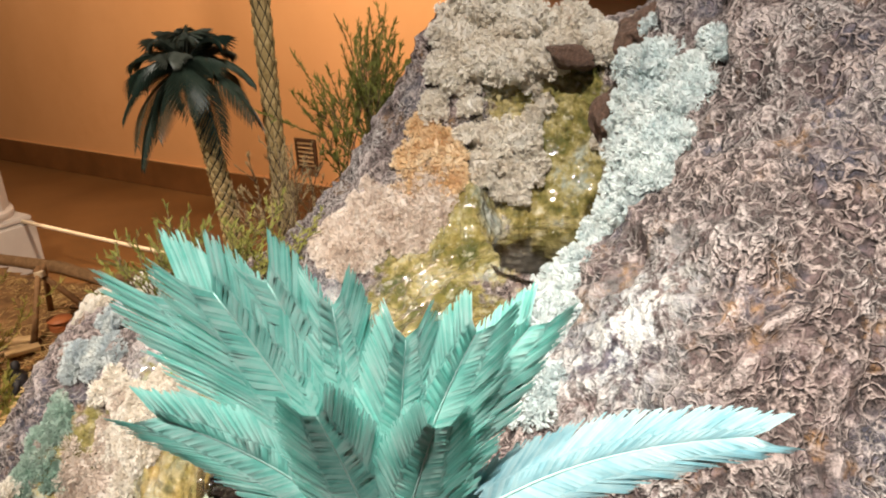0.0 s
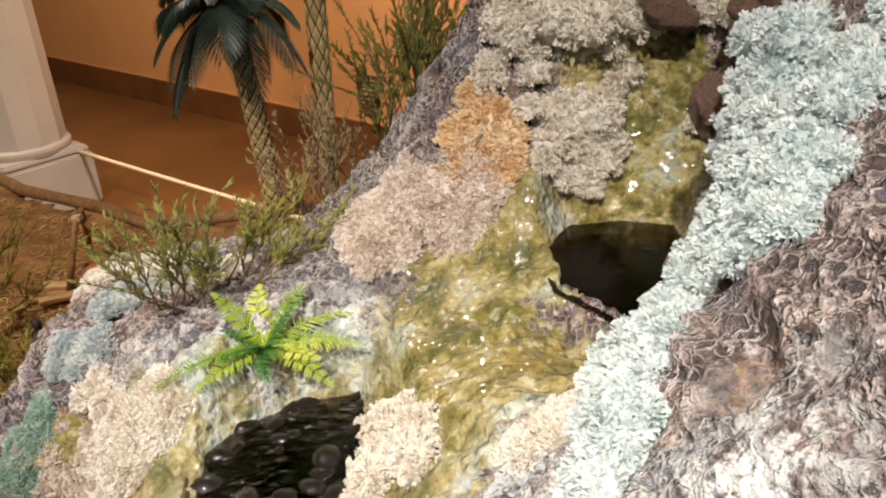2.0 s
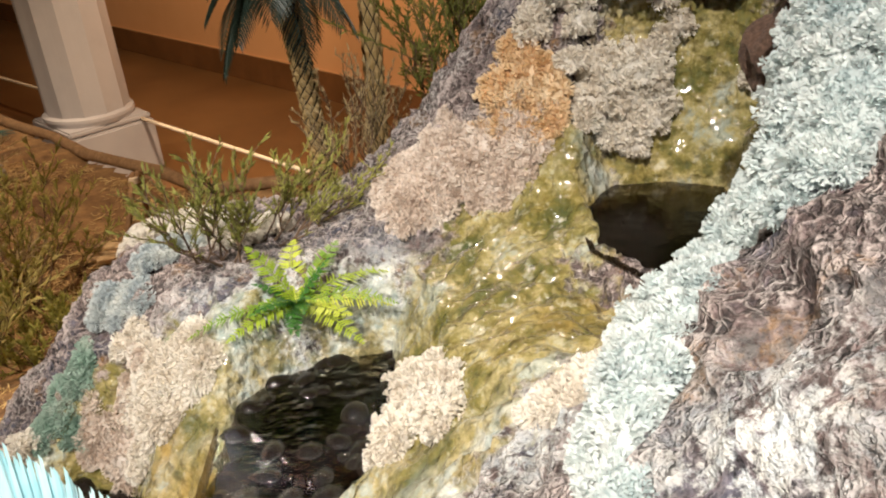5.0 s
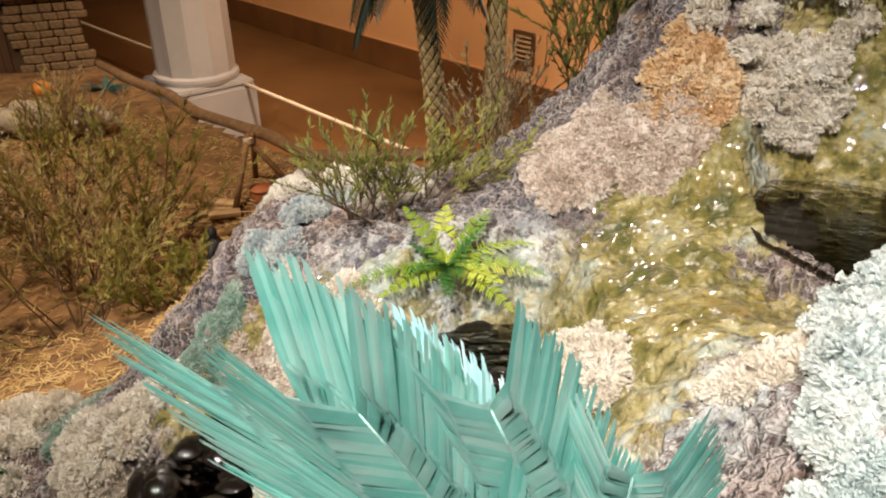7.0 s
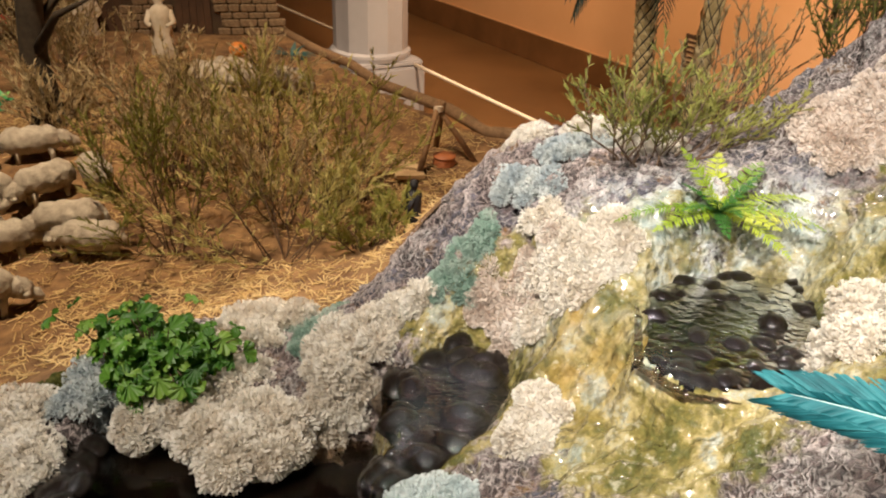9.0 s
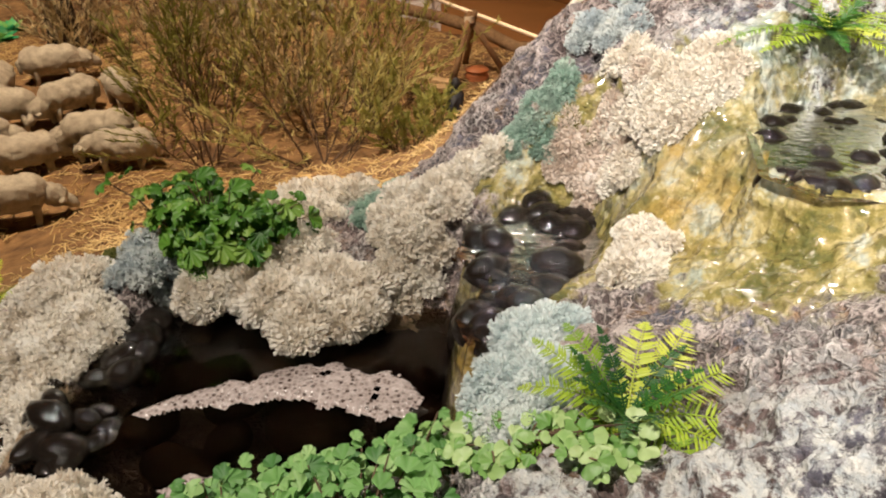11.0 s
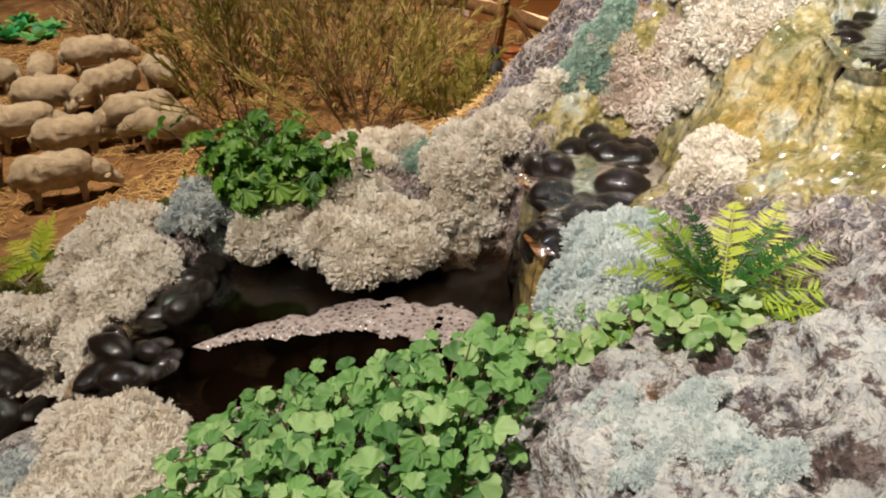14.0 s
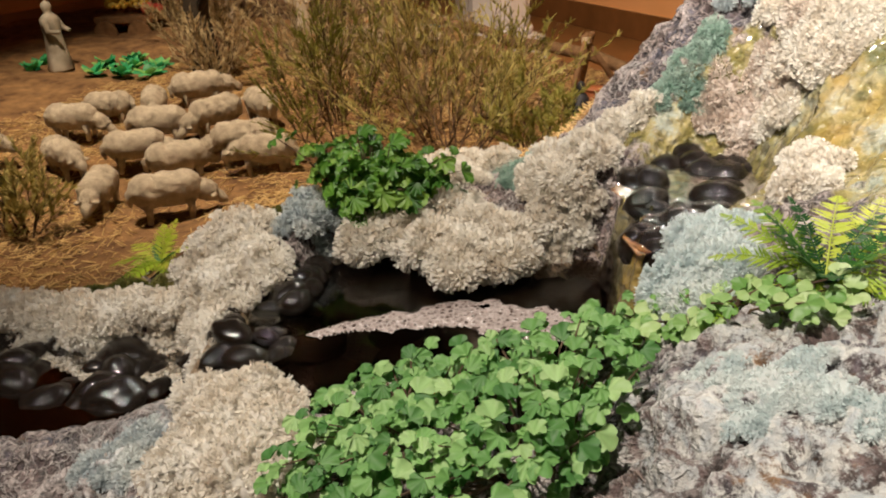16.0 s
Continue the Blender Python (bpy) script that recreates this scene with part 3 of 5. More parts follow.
def wall_picture():
    at = W0 + WD * 1.26 + WN * 0.012
    p = empty("wall_vent", pose(at.x, at.y, 0.42, 0, 0, RZ), "small dark framed vent low on the plaster wall", "vent")
    for x, z, sx, sz in ((-0.075, 0, 0.02, 0.2), (0.075, 0, 0.02, 0.2), (0, 0.09, 0.13, 0.02), (0, -0.09, 0.13, 0.02)):
        bm = bmesh.new()
        box(bm, sx, 0.02, sz, pose(x, 0, z), 0.002)
        part("frame", bm, DOOR, p)
    bm = bmesh.new()
    box(bm, 0.13, 0.008, 0.16, Matrix())
    part("plate", bm, PLANK, p, "mottled pale plate")
    for k in range(5):
        bm = bmesh.new()
        box(bm, 0.125, 0.012, 0.008, pose(0, -0.006, -0.06 + 0.03 * k, 25))
        part("slat", bm, DOOR, p)


wall_picture()

# ---- lichen and moss ----
def quads(name, verts, faces, material, parent=None, label="", smooth=False):
    """A mesh from arrays of vertices and four-cornered faces."""
    verts, faces = np.asarray(verts, np.float32), np.asarray(faces, np.int32)
    me = bpy.data.meshes.new(name)
    me.vertices.add(len(verts))
    me.vertices.foreach_set("co", verts.ravel())
    me.loops.add(faces.size)
    me.loops.foreach_set("vertex_index", faces.ravel())
    me.polygons.add(len(faces))
    me.polygons.foreach_set("loop_start", np.arange(0, faces.size, 4, dtype=np.int32))
    me.polygons.foreach_set("loop_total", np.full(len(faces), 4, np.int32))
    me.update(calc_edges=True)
    me.validate()
    if smooth:
        me.polygons.foreach_set("use_smooth", [True] * len(me.polygons))
    me.materials.append(material)
    ob = new(name, me)
    if parent:
        ob.parent = parent
    return tagged(ob, label)


def sprig_template():
    """A tiny much-forked sprig of lichen, 1 long, upright."""
    vs, fs = [], []

    def twig(a, b, r0, r1):
        a, b = Vector(a), Vector(b)
        u = (b - a).orthogonal().normalized()
        u.rotate(Matrix.Rotation(len(vs) * 0.9, 3, b - a))
        n = len(vs)
        vs.extend([tuple(a - u * r0), tuple(a + u * r0), tuple(b + u * r1), tuple(b - u * r1)])
        fs.append((n, n + 1, n + 2, n + 3))

    for k in range(3):
        t = 2.1 * k
        m = Vector((0.24 * math.cos(t), 0.24 * math.sin(t), 0.42))
        w = Vector((math.sin(t), -math.cos(t), 0))
        twig(m, m * 1.75 + w * 0.32 + Vector((0, 0, 0.12)), 0.105, 0.14)
        twig(m, m * 1.85 - w * 0.30 + Vector((0, 0, 0.06)), 0.105, 0.14)
        twig((0, 0, -0.2), m * 1.15 + Vector((0, 0, 0.48)), 0.105, 0.13)
    return np.array(vs), np.array(fs)


SPRIG = sprig_template()


def ball(n=14, m=9):
    vs = [(math.sin(math.pi * (j + 0.02) / (m - 0.96)) * math.cos(2 * math.pi * i / n), math.sin(math.pi * (j + 0.02) / (m - 0.96)) * math.sin(2 * math.pi * i / n), math.cos(math.pi * (j + 0.02) / (m - 0.96))) for j in range(m) for i in range(n)]
    fs = [(j * n + i, j * n + (i + 1) % n, (j + 1) * n + (i + 1) % n, (j + 1) * n + i) for j in range(m - 1) for i in range(n)]
    return np.array(vs), np.array(fs)


BALL = ball(16, 9)


def lichen(label, material, lobes, flat=0.8, sprig=0.0050, density=1.0, sink=0.38, name="lichen_clump", z=None):
    """A cushion of forked lichen: lumpy tufts bristling with sprigs, each tuft a part."""
    x0, y0 = lobes[0][0], lobes[0][1]
    base = np.array([x0, y0, top(x0, y0) if z is None else z])
    clump = empty(name, Vector(base), label, "lichen" if name == "lichen_clump" else "moss", "lichen on the mountainside")
    for bx, by, br in lobes:
        vs, fs, n = [], [], 0
        around = [(bx, by, br)]
        for k in range(5 if flat > 0.5 else 7):
            t = rng.random() * 6.3
            q = br * rng.uniform(0.6, 1.0)
            around.append((bx + math.cos(t) * q, by + math.sin(t) * q, br * rng.uniform(0.35, 0.62)))
        for x, y, r in around:
            # thin crusts lie along the slope, cushions stand upright
            lean = np.eye(3)
            if flat < 0.55:
                e = 0.03
                gx, gy = [min(1.6, max(-1.6, g)) for g in ((top(x + e, y) - top(x - e, y)) / (2 * e), (top(x, y + e) - top(x, y - e)) / (2 * e))]
                lean = np.array(Vector((0, 0, 1)).rotation_difference(Vector((-gx, -gy, 1))).to_matrix())
            c = np.array([x, y, top(x, y) if z is None else z + rng.uniform(-0.3, 0.5) * (br - r)]) + lean @ np.array([0, 0, r * sink * min(1.0, flat * 1.25)]) - base
            count = int(265 * (r / 0.05) ** 2 * density) + 40
            i = np.arange(count) + 0.5
            polar = np.arccos(1 - 1.62 * i / count)
            turn = math.pi * (1 + 5 ** 0.5) * i + rng.random() * 6
            d = np.c_[np.cos(turn) * np.sin(polar), np.sin(turn) * np.sin(polar), np.cos(polar)]
            seed = Vector((x * 31, y * 17, 3))

            def swell(q, low):
                q = Vector(q)
                return low + 0.30 * noise.noise(q * 2.3 + seed) + 0.22 * noise.noise(q * 5.5 + seed) + 0.10 * noise.noise(q * 12 + seed)

            squash = np.array([1, 1, flat])
            pos = c + (d * (np.array([swell(v, 0.875) for v in d]) * r * 0.9)[:, None] * squash) @ lean.T
            ms = frames(pos, d @ lean.T + rng.normal(0, 0.45, d.shape), rng.random(count) * 6.3, sprig * 1.75 * (0.6 + 0.7 * rng.random(count)))
            v, f = SPRIG
            vv = np.einsum("nij,kj->nki", ms, np.c_[v, np.ones(len(v))])[..., :3].reshape(-1, 3)
            ff = (f[None] + (np.arange(count) * len(v))[:, None, None]).reshape(-1, 4)
            bv = c + (BALL[0] * (np.array([swell(q, 0.86) for q in BALL[0]]) * r * 0.9)[:, None] * squash) @ lean.T
            vs += [bv, vv]
            fs += [BALL[1] + n, ff + n + len(bv)]
            n += len(bv) + len(vv)
        quads("tuft", np.concatenate(vs), np.concatenate(fs), material, clump)
    return clump


lichen("large cream white lichen cushion on the upper rock", PALE, [(0.198, 1.351, 0.062), (0.265, 1.337, 0.055), (0.131, 1.302, 0.042), (0.182, 1.29, 0.05), (0.234, 1.284, 0.054), (0.295, 1.292, 0.046), (0.308, 1.305, 0.036), (0.15, 1.33, 0.045)])
lichen("cream lichen cushion beside the upper cascade", PALE, [(0.192, 1.265, 0.042), (0.246, 1.272, 0.046), (0.201, 1.262, 0.042), (0.256, 1.268, 0.036), (0.185, 1.243, 0.038), (0.217, 1.25, 0.032)])
lichen("small white lichen cushion on the cave lintel", PALE, [(0.365, 1.36, 0.044), (0.393, 1.267, 0.03), (0.42, 1.24, 0.036), (0.431, 1.214, 0.026), (0.39, 1.3, 0.036)], sink=0.4)
lichen("tall blue-white lichen bank beside the upper pool", COOL, [(0.348, 0.964, 0.033), (0.354, 0.9, 0.04), (0.342, 0.899, 0.038), (0.334, 0.945, 0.026), (0.33, 0.884, 0.046), (0.337, 0.832, 0.04), (0.317, 0.848, 0.044), (0.307, 0.765, 0.036), (0.3, 0.837, 0.036), (0.288, 0.745, 0.028), (0.279, 0.815, 0.026), (0.366, 0.82, 0.03), (0.348, 0.8, 0.034), (0.321, 0.9, 0.034), (0.32, 0.787, 0.038)], sprig=0.0042, density=1.5)
lichen("thin blue-white lichen strip running down the rock", COOL, [(0.267, 0.836, 0.029), (0.255, 0.87, 0.024), (0.235, 0.8, 0.026), (0.21, 0.72, 0.026), (0.2, 0.759, 0.03), (0.183, 0.777, 0.025), (0.175, 0.7, 0.028), (0.163, 0.67, 0.028), (0.155, 0.63, 0.025), (0.142, 0.63, 0.022), (0.145, 0.608, 0.025), (0.135, 0.575, 0.024)], sprig=0.0042, density=1.5)
lichen("frayed white lichen patch on wet rock", PALE, [(0.121, 0.74, 0.024), (0.104, 0.756, 0.018), (0.136, 0.76, 0.02)], flat=0.35, density=0.8)
lichen("white lichen cushion at the edge of the rippling pool", PALE, [(-0.033, 0.93, 0.036), (-0.035, 0.895, 0.034), (-0.005, 0.86, 0.028), (-0.045, 0.86, 0.034), (0.005, 0.83, 0.024), (-0.045, 0.833, 0.022)], sink=0.4)
lichen("peach white lichen crust along the ridge", PINK, [(0.084, 1.215, 0.04), (0.061, 1.192, 0.024), (0.029, 1.235, 0.042), (-0.005, 1.235, 0.042), (0.084, 1.228, 0.028), (0.05, 1.205, 0.034)], flat=0.32)
lichen("peach white lichen crust on the lower ridge", PINK, [(-0.029, 1.262, 0.038), (-0.061, 1.222, 0.042), (-0.026, 1.195, 0.03), (-0.084, 1.21, 0.032), (-0.1, 1.255, 0.036)], flat=0.3)
lichen("amber lichen tuft under the upper cushion", AMBER, [(0.065, 1.265, 0.0392), (0.095, 1.255, 0.0392), (0.125, 1.23, 0.0308)], flat=0.35)
lichen("grey lichen tufts on the purple boulder", GREY, [(-0.446, 1.204, 0.034), (-0.457, 1.116, 0.03), (-0.4, 1.215, 0.028), (-0.515, 1.14, 0.028)], flat=0.3, density=0.8)
lichen("pale lichen tufts behind the fern", PALE, [(-0.43, 1.3, 0.0408), (-0.35, 1.235, 0.036), (-0.4, 1.25, 0.0312), (-0.3, 1.28, 0.0288), (-0.54, 1.33, 0.036)], flat=0.5)
lichen("cream lichen fringe over the rippling pool", PALE, [(-0.373, 0.989, 0.044), (-0.352, 1.0, 0.036), (-0.383, 0.965, 0.038), (-0.397, 0.99, 0.04), (-0.327, 0.985, 0.034), (-0.442, 1.028, 0.038)], flat=0.32)
lichen("round white lichen cushion beside the pebbles", PALE, [(-0.365, 0.8, 0.028), (-0.374, 0.768, 0.027), (-0.36, 0.75, 0.022), (-0.37, 0.825, 0.022)], sink=0.4)
lichen("big bushy white lichen overhanging the pond", PALE, [(-0.94, 0.73, 0.036), (-0.904, 0.767, 0.046), (-0.84, 0.74, 0.044), (-0.882, 0.84, 0.043), (-0.86, 0.86, 0.04), (-0.792, 0.8, 0.046), (-0.744, 0.8, 0.04), (-0.79, 0.7, 0.028), (-0.735, 0.755, 0.028), (-0.784, 0.74, 0.036)], sprig=0.0085, sink=0.4, density=0.8, z=0.672)
lichen("white lichen ridge climbing from the pond", PALE, [(-0.706, 0.866, 0.037), (-0.69, 0.892, 0.043), (-0.736, 0.955, 0.038), (-0.69, 0.95, 0.037), (-0.65, 0.92, 0.028), (-0.646, 0.982, 0.025), (-0.606, 0.995, 0.021), (-0.7, 0.845, 0.033), (-0.72, 0.91, 0.036)], sprig=0.0068)
lichen("white lichen on the far bank", PALE, [(-0.92, 1.02, 0.0391), (-0.95, 0.98, 0.0391), (-0.86, 1.03, 0.0345), (-0.9, 0.96, 0.0322)], sprig=0.0075)
lichen("teal green dyed moss on the bank", TEAL, [(-0.8, 0.98, 0.0364), (-0.79, 1.03, 0.0338), (-0.765, 0.95, 0.026), (-0.82, 1.0, 0.0312)], flat=0.3, name="moss_patch", sprig=0.005)
lichen("teal dyed moss on the boulder foot", TEAL, [(-0.56, 1.04, 0.028), (-0.53, 1.06, 0.028), (-0.58, 1.01, 0.022), (-0.545, 1.02, 0.02)], flat=0.2, name="moss_patch", sprig=0.0045)
lichen("pale lichen on the yellow wet rock", PINK, [(-0.47, 1.0, 0.0336), (-0.44, 1.02, 0.0336), (-0.5, 1.02, 0.028)], flat=0.28)
lichen("blue white lichen under the leafy plant", GREY, [(-1.048, 0.71, 0.036), (-1.08, 0.76, 0.036), (-1.03, 0.745, 0.028)], sink=0.4)
lichen("cream lichen bank on the near side of the pond", PALE, [(-1.13, 0.65, 0.055), (-1.155, 0.62, 0.048), (-1.06, 0.61, 0.042), (-1.085, 0.565, 0.046), (-1.095, 0.53, 0.038), (-1.05, 0.525, 0.032), (-1.075, 0.495, 0.028), (-1.05, 0.455, 0.022), (-1.03, 0.425, 0.016)], sink=0.4)
lichen("cream lichen tongue between pond and brook", PALE, [(-1.07, 0.53, 0.038), (-1.04, 0.487, 0.032), (-1.01, 0.45, 0.026), (-0.99, 0.422, 0.018)], z=0.625)
lichen("olive dyed moss at the foot of the leafy plant", MOSS, [(-1.12, 0.74, 0.026), (-1.10, 0.77, 0.022), (-1.15, 0.72, 0.02)], flat=0.5, name="moss_patch")
lichen("tan lichen hanging over the brook", PALE, [(-1.356, 0.446, 0.046), (-1.295, 0.46, 0.042), (-1.23, 0.475, 0.04), (-1.185, 0.502, 0.036), (-1.151, 0.521, 0.035), (-1.339, 0.42, 0.036), (-1.258, 0.44, 0.034), (-1.404, 0.43, 0.044), (-1.46, 0.43, 0.044)], sink=0.4)
lichen("green and amber moss tufts by the small fern", MOSS, [(-1.30, 0.555, 0.026), (-1.22, 0.57, 0.022), (-1.38, 0.54, 0.026)], flat=0.5, name="moss_patch")
lichen("cream lichen mound between brook and pond", PALE, [(-0.858, 0.354, 0.046), (-0.857, 0.308, 0.049), (-0.8, 0.322, 0.038), (-0.846, 0.256, 0.048), (-0.786, 0.263, 0.046), (-0.746, 0.29, 0.03), (-0.92, 0.35, 0.032)], density=1.15, sink=0.4)
lichen("grey blue lichen on the brook rock", GREY, [(-0.98, 0.30, 0.026), (-1.0, 0.26, 0.026), (-0.95, 0.27, 0.024)], flat=0.35, density=0.8)
lichen("broad blue white lichen dome under the large fern", COOL, [(-0.456, 0.63, 0.036), (-0.432, 0.645, 0.03), (-0.452, 0.555, 0.034), (-0.42, 0.555, 0.032), (-0.447, 0.51, 0.026), (-0.416, 0.5, 0.022), (-0.412, 0.58, 0.024), (-0.44, 0.595, 0.034)], sprig=0.005, density=1.4, sink=0.4)
lichen("white lichen crust on the near rock", COOL, [(-0.397, 0.379, 0.018), (-0.359, 0.355, 0.022), (-0.324, 0.344, 0.018), (-0.371, 0.331, 0.018), (-0.34, 0.383, 0.013), (-0.3, 0.325, 0.016)], flat=0.12, sprig=0.0024)

# ---- stones in the water ----


def stone_mesh(seed, material, rough=0.18):
    bm = bmesh.new()
    bmesh.ops.create_icosphere(bm, subdivisions=2, radius=1)
    for v in bm.verts:
        v.co *= 1 + rough * noise.noise(v.co * 1.3 + Vector((seed, 0, 0)))
    me = bpy.data.meshes.new("pebble")
    bm.to_mesh(me)
    bm.free()
    me.polygons.foreach_set("use_smooth", [True] * len(me.polygons))
    me.materials.append(material)
    return me


STONES = [stone_mesh(s, PEBBLE) for s in (1, 5, 9, 14)]


def pebble_bed(label, poly, z, n, size, lift):
    bed = empty("pebble_bed", (poly[0][0], poly[0][1], z), label, "pebbles")
    xs, ys = [p[0] for p in poly], [p[1] for p in poly]
    made = 0
    while made < n:
        x, y = random.uniform(min(xs), max(xs)), random.uniform(min(ys), max(ys))
        if outline_distance(np.array([x]), np.array([y]), poly)[0] > 0.004:
            continue
        s = size * random.uniform(0.65, 1.35)
        ob = new("pebble", random.choice(STONES))
        ob.parent = bed
        ob.matrix_basis = pose(x - poly[0][0], y - poly[0][1], random.uniform(-0.6, 1) * lift, random.uniform(-12, 12), random.uniform(-12, 12), random.uniform(0, 180)) @ Matrix.Diagonal((s * random.uniform(1.1, 1.5), s, s * random.uniform(0.8, 1.05), 1))
        made += 1


pebble_bed("wet black pebbles in the rippling pool", BASINS[2][2], POOL_MID - 0.017, 105, 0.016, 0.012)
pebble_bed("wet black pebbles under running water", BASINS[1][2], POOL_LOW - 0.013, 48, 0.022, 0.011)
pebble_bed("dark pebbles sunk in the upper pool", BASINS[3][2], POOL_TOP - 0.055, 30, 0.022, 0.015)
pebble_bed("black pebbles at the mouth of the pond", [(-1.06, 0.70), (-0.98, 0.70), (-0.96, 0.60), (-0.90, 0.45), (-0.93, 0.40), (-1.02, 0.44), (-1.05, 0.58)], POND_LEVEL - 0.010, 40, 0.021, 0.016)
pebble_bed("black stones along the dark brook", [(-1.45, 0.42), (-1.2, 0.45), (-1.06, 0.50), (-1.03, 0.44), (-1.15, 0.34), (-1.42, 0.30)], BROOK - 0.020, 60, 0.026, 0.018)
pebble_bed("sunken dark stones on the pond bed", [(-0.95, 0.72), (-0.62, 0.8), (-0.58, 0.6), (-0.75, 0.45), (-0.9, 0.5)], POND_LEVEL - 0.045, 40, 0.032, 0.012)


def foam(outline, label):
    xs, ys = [p[0] for p in outline], [p[1] for p in outline]
    step = 0.004
    gx, gy = np.meshgrid(np.arange(min(xs), max(xs), step), np.arange(min(ys), max(ys), step))
    fx, fy = gx.ravel(), gy.ravel()
    ragged = np.array([0.012 * noise.noise(Vector((a * 38, b * 38, 2))) for a, b in zip(fx, fy)])
    s = outline_distance(fx, fy, outline) + ragged
    holes = np.array([noise.cell(Vector((a * 190, b * 190, 1))) * noise.noise(Vector((a * 60, b * 60, 5))) for a, b in zip(fx, fy)])
    z = POND_LEVEL + 0.003 + 0.005 * np.clip(-s / 0.015, 0, 1) + np.array([0.0022 * noise.noise(Vector((a * 150, b * 150, 8))) for a, b in zip(fx, fy)])
    w, n = gx.shape[1], gx.shape[0]
    k = ((s < 0) & (holes < 0.42)).reshape(n, w)
    jj, ii = np.nonzero(k[:-1, :-1] & k[1:, :-1] & k[:-1, 1:] & k[1:, 1:])
    a = jj * w + ii
    ob = quads("foam", np.c_[fx, fy, z], np.c_[a, a + 1, a + w + 1, a + w], FOAM, smooth=True)
    tagged(ob, label, "foam", kind="stuff")


def foam_material():
    m = Nodes("soap_foam")
    v = m.voronoi(150)
    col = m.ramp(v, (0.10, (0.10, 0.065, 0.055)), (0.28, (0.27, 0.22, 0.205)), (0.6, (0.38, 0.32, 0.305)))
    col = m.mix(m.ramp(m.voronoi(95), (0.20, (0.95,)), (0.30, (0.0,))), col, (0.05, 0.03, 0.024))
    m.bump(m.voronoi(150), 0.9, 0.004)
    return m.out(col, 0.25)


FOAM = foam_material()
foam([(-0.91, 0.50), (-0.88, 0.555), (-0.82, 0.61), (-0.77, 0.66), (-0.71, 0.69), (-0.68, 0.685), (-0.64, 0.70), (-0.58, 0.67), (-0.59, 0.62), (-0.65, 0.605), (-0.72, 0.605), (-0.80, 0.565), (-0.87, 0.52)], "pinkish grey bubbly foam drifting on the pond")
foam([(-0.80, 0.42), (-0.78, 0.455), (-0.73, 0.47), (-0.68, 0.465), (-0.69, 0.44), (-0.75, 0.42)], "small pinkish foam raft near the leaves")

# ---- loose rocks of the cave mouth ----


def crag(label, at, size, spin, material, seed):
    bm = bmesh.new()
    bmesh.ops.create_icosphere(bm, subdivisions=5, radius=1)
    for v in bm.verts:
        p = v.co.copy()
        v.co *= 0.85 + 0.28 * noise.noise(p * 1.6 + Vector((seed, 0, 0))) + 0.10 * (1 - abs(noise.noise(Vector((p.x * 9, p.y * 3, p.z * 2)) + Vector((seed, 4, 0))))) + 0.05 * noise.noise(p * 9)
    ob = part("rock", bm, material, smooth=True)
    ob.matrix_world = pose(*at, *spin) @ Matrix.Diagonal((*size, 1))
    return tagged(ob, label, "rock")


crag("brown ridged stone lintel over the cave", (0.335, 1.25, 1.43), (0.045, 0.04, 0.022), (0, 15, 20), BRONZE, 3)
crag("reddish brown stone beside the cave mouth", (0.335, 1.0, 1.385), (0.035, 0.035, 0.045), (10, 20, 0), BRONZE, 8)
crag("dark wet stone at the top of the cascade", (0.44, 1.12, 1.47), (0.07, 0.08, 0.05), (0, 0, 30), BRONZE, 12)

# ---- plants ----


def blade(length, width, lobes=0):
    """Outline of one small leaf along y with a fold, or a fan-shaped lobed leaf."""
    if not lobes:
        ys = (0.0, 0.25, 0.6, 1.0)
        ws = (0.15, 1.0, 0.75, 0.03)
        vs = []
        for y, w in zip(ys, ws):
            vs += [(-w * width / 2, y * length, 0.0), (0, y * length, 0.12 * width), (w * width / 2, y * length, 0.0)]
        fs = []
        for i in range(3):
            fs += [(3 * i, 3 * i + 1, 3 * i + 4, 3 * i + 3), (3 * i + 1, 3 * i + 2, 3 * i + 5, 3 * i + 4)]
        return vs, fs
    n = lobes * 6
    vs = [(0, 0.05 * length, 0), ]
    for i in range(n + 1):
        t = -2.3 + 4.6 * i / n
        r = (0.72 + 0.28 * abs(math.sin(lobes * math.pi * i / n)) ** 0.6) * (1 - 0.12 * abs(t) / 2.3)
        vs.append((width * 0.62 * r * math.sin(t), length * (0.42 + 0.58 * r * math.cos(t)), 0.10 * width * math.cos(lobes * 2 * math.pi * i / n) + 0.10 * width * abs(math.sin(t))))
    return vs, [(0, i + 2, i + 1) for i in range(n)]


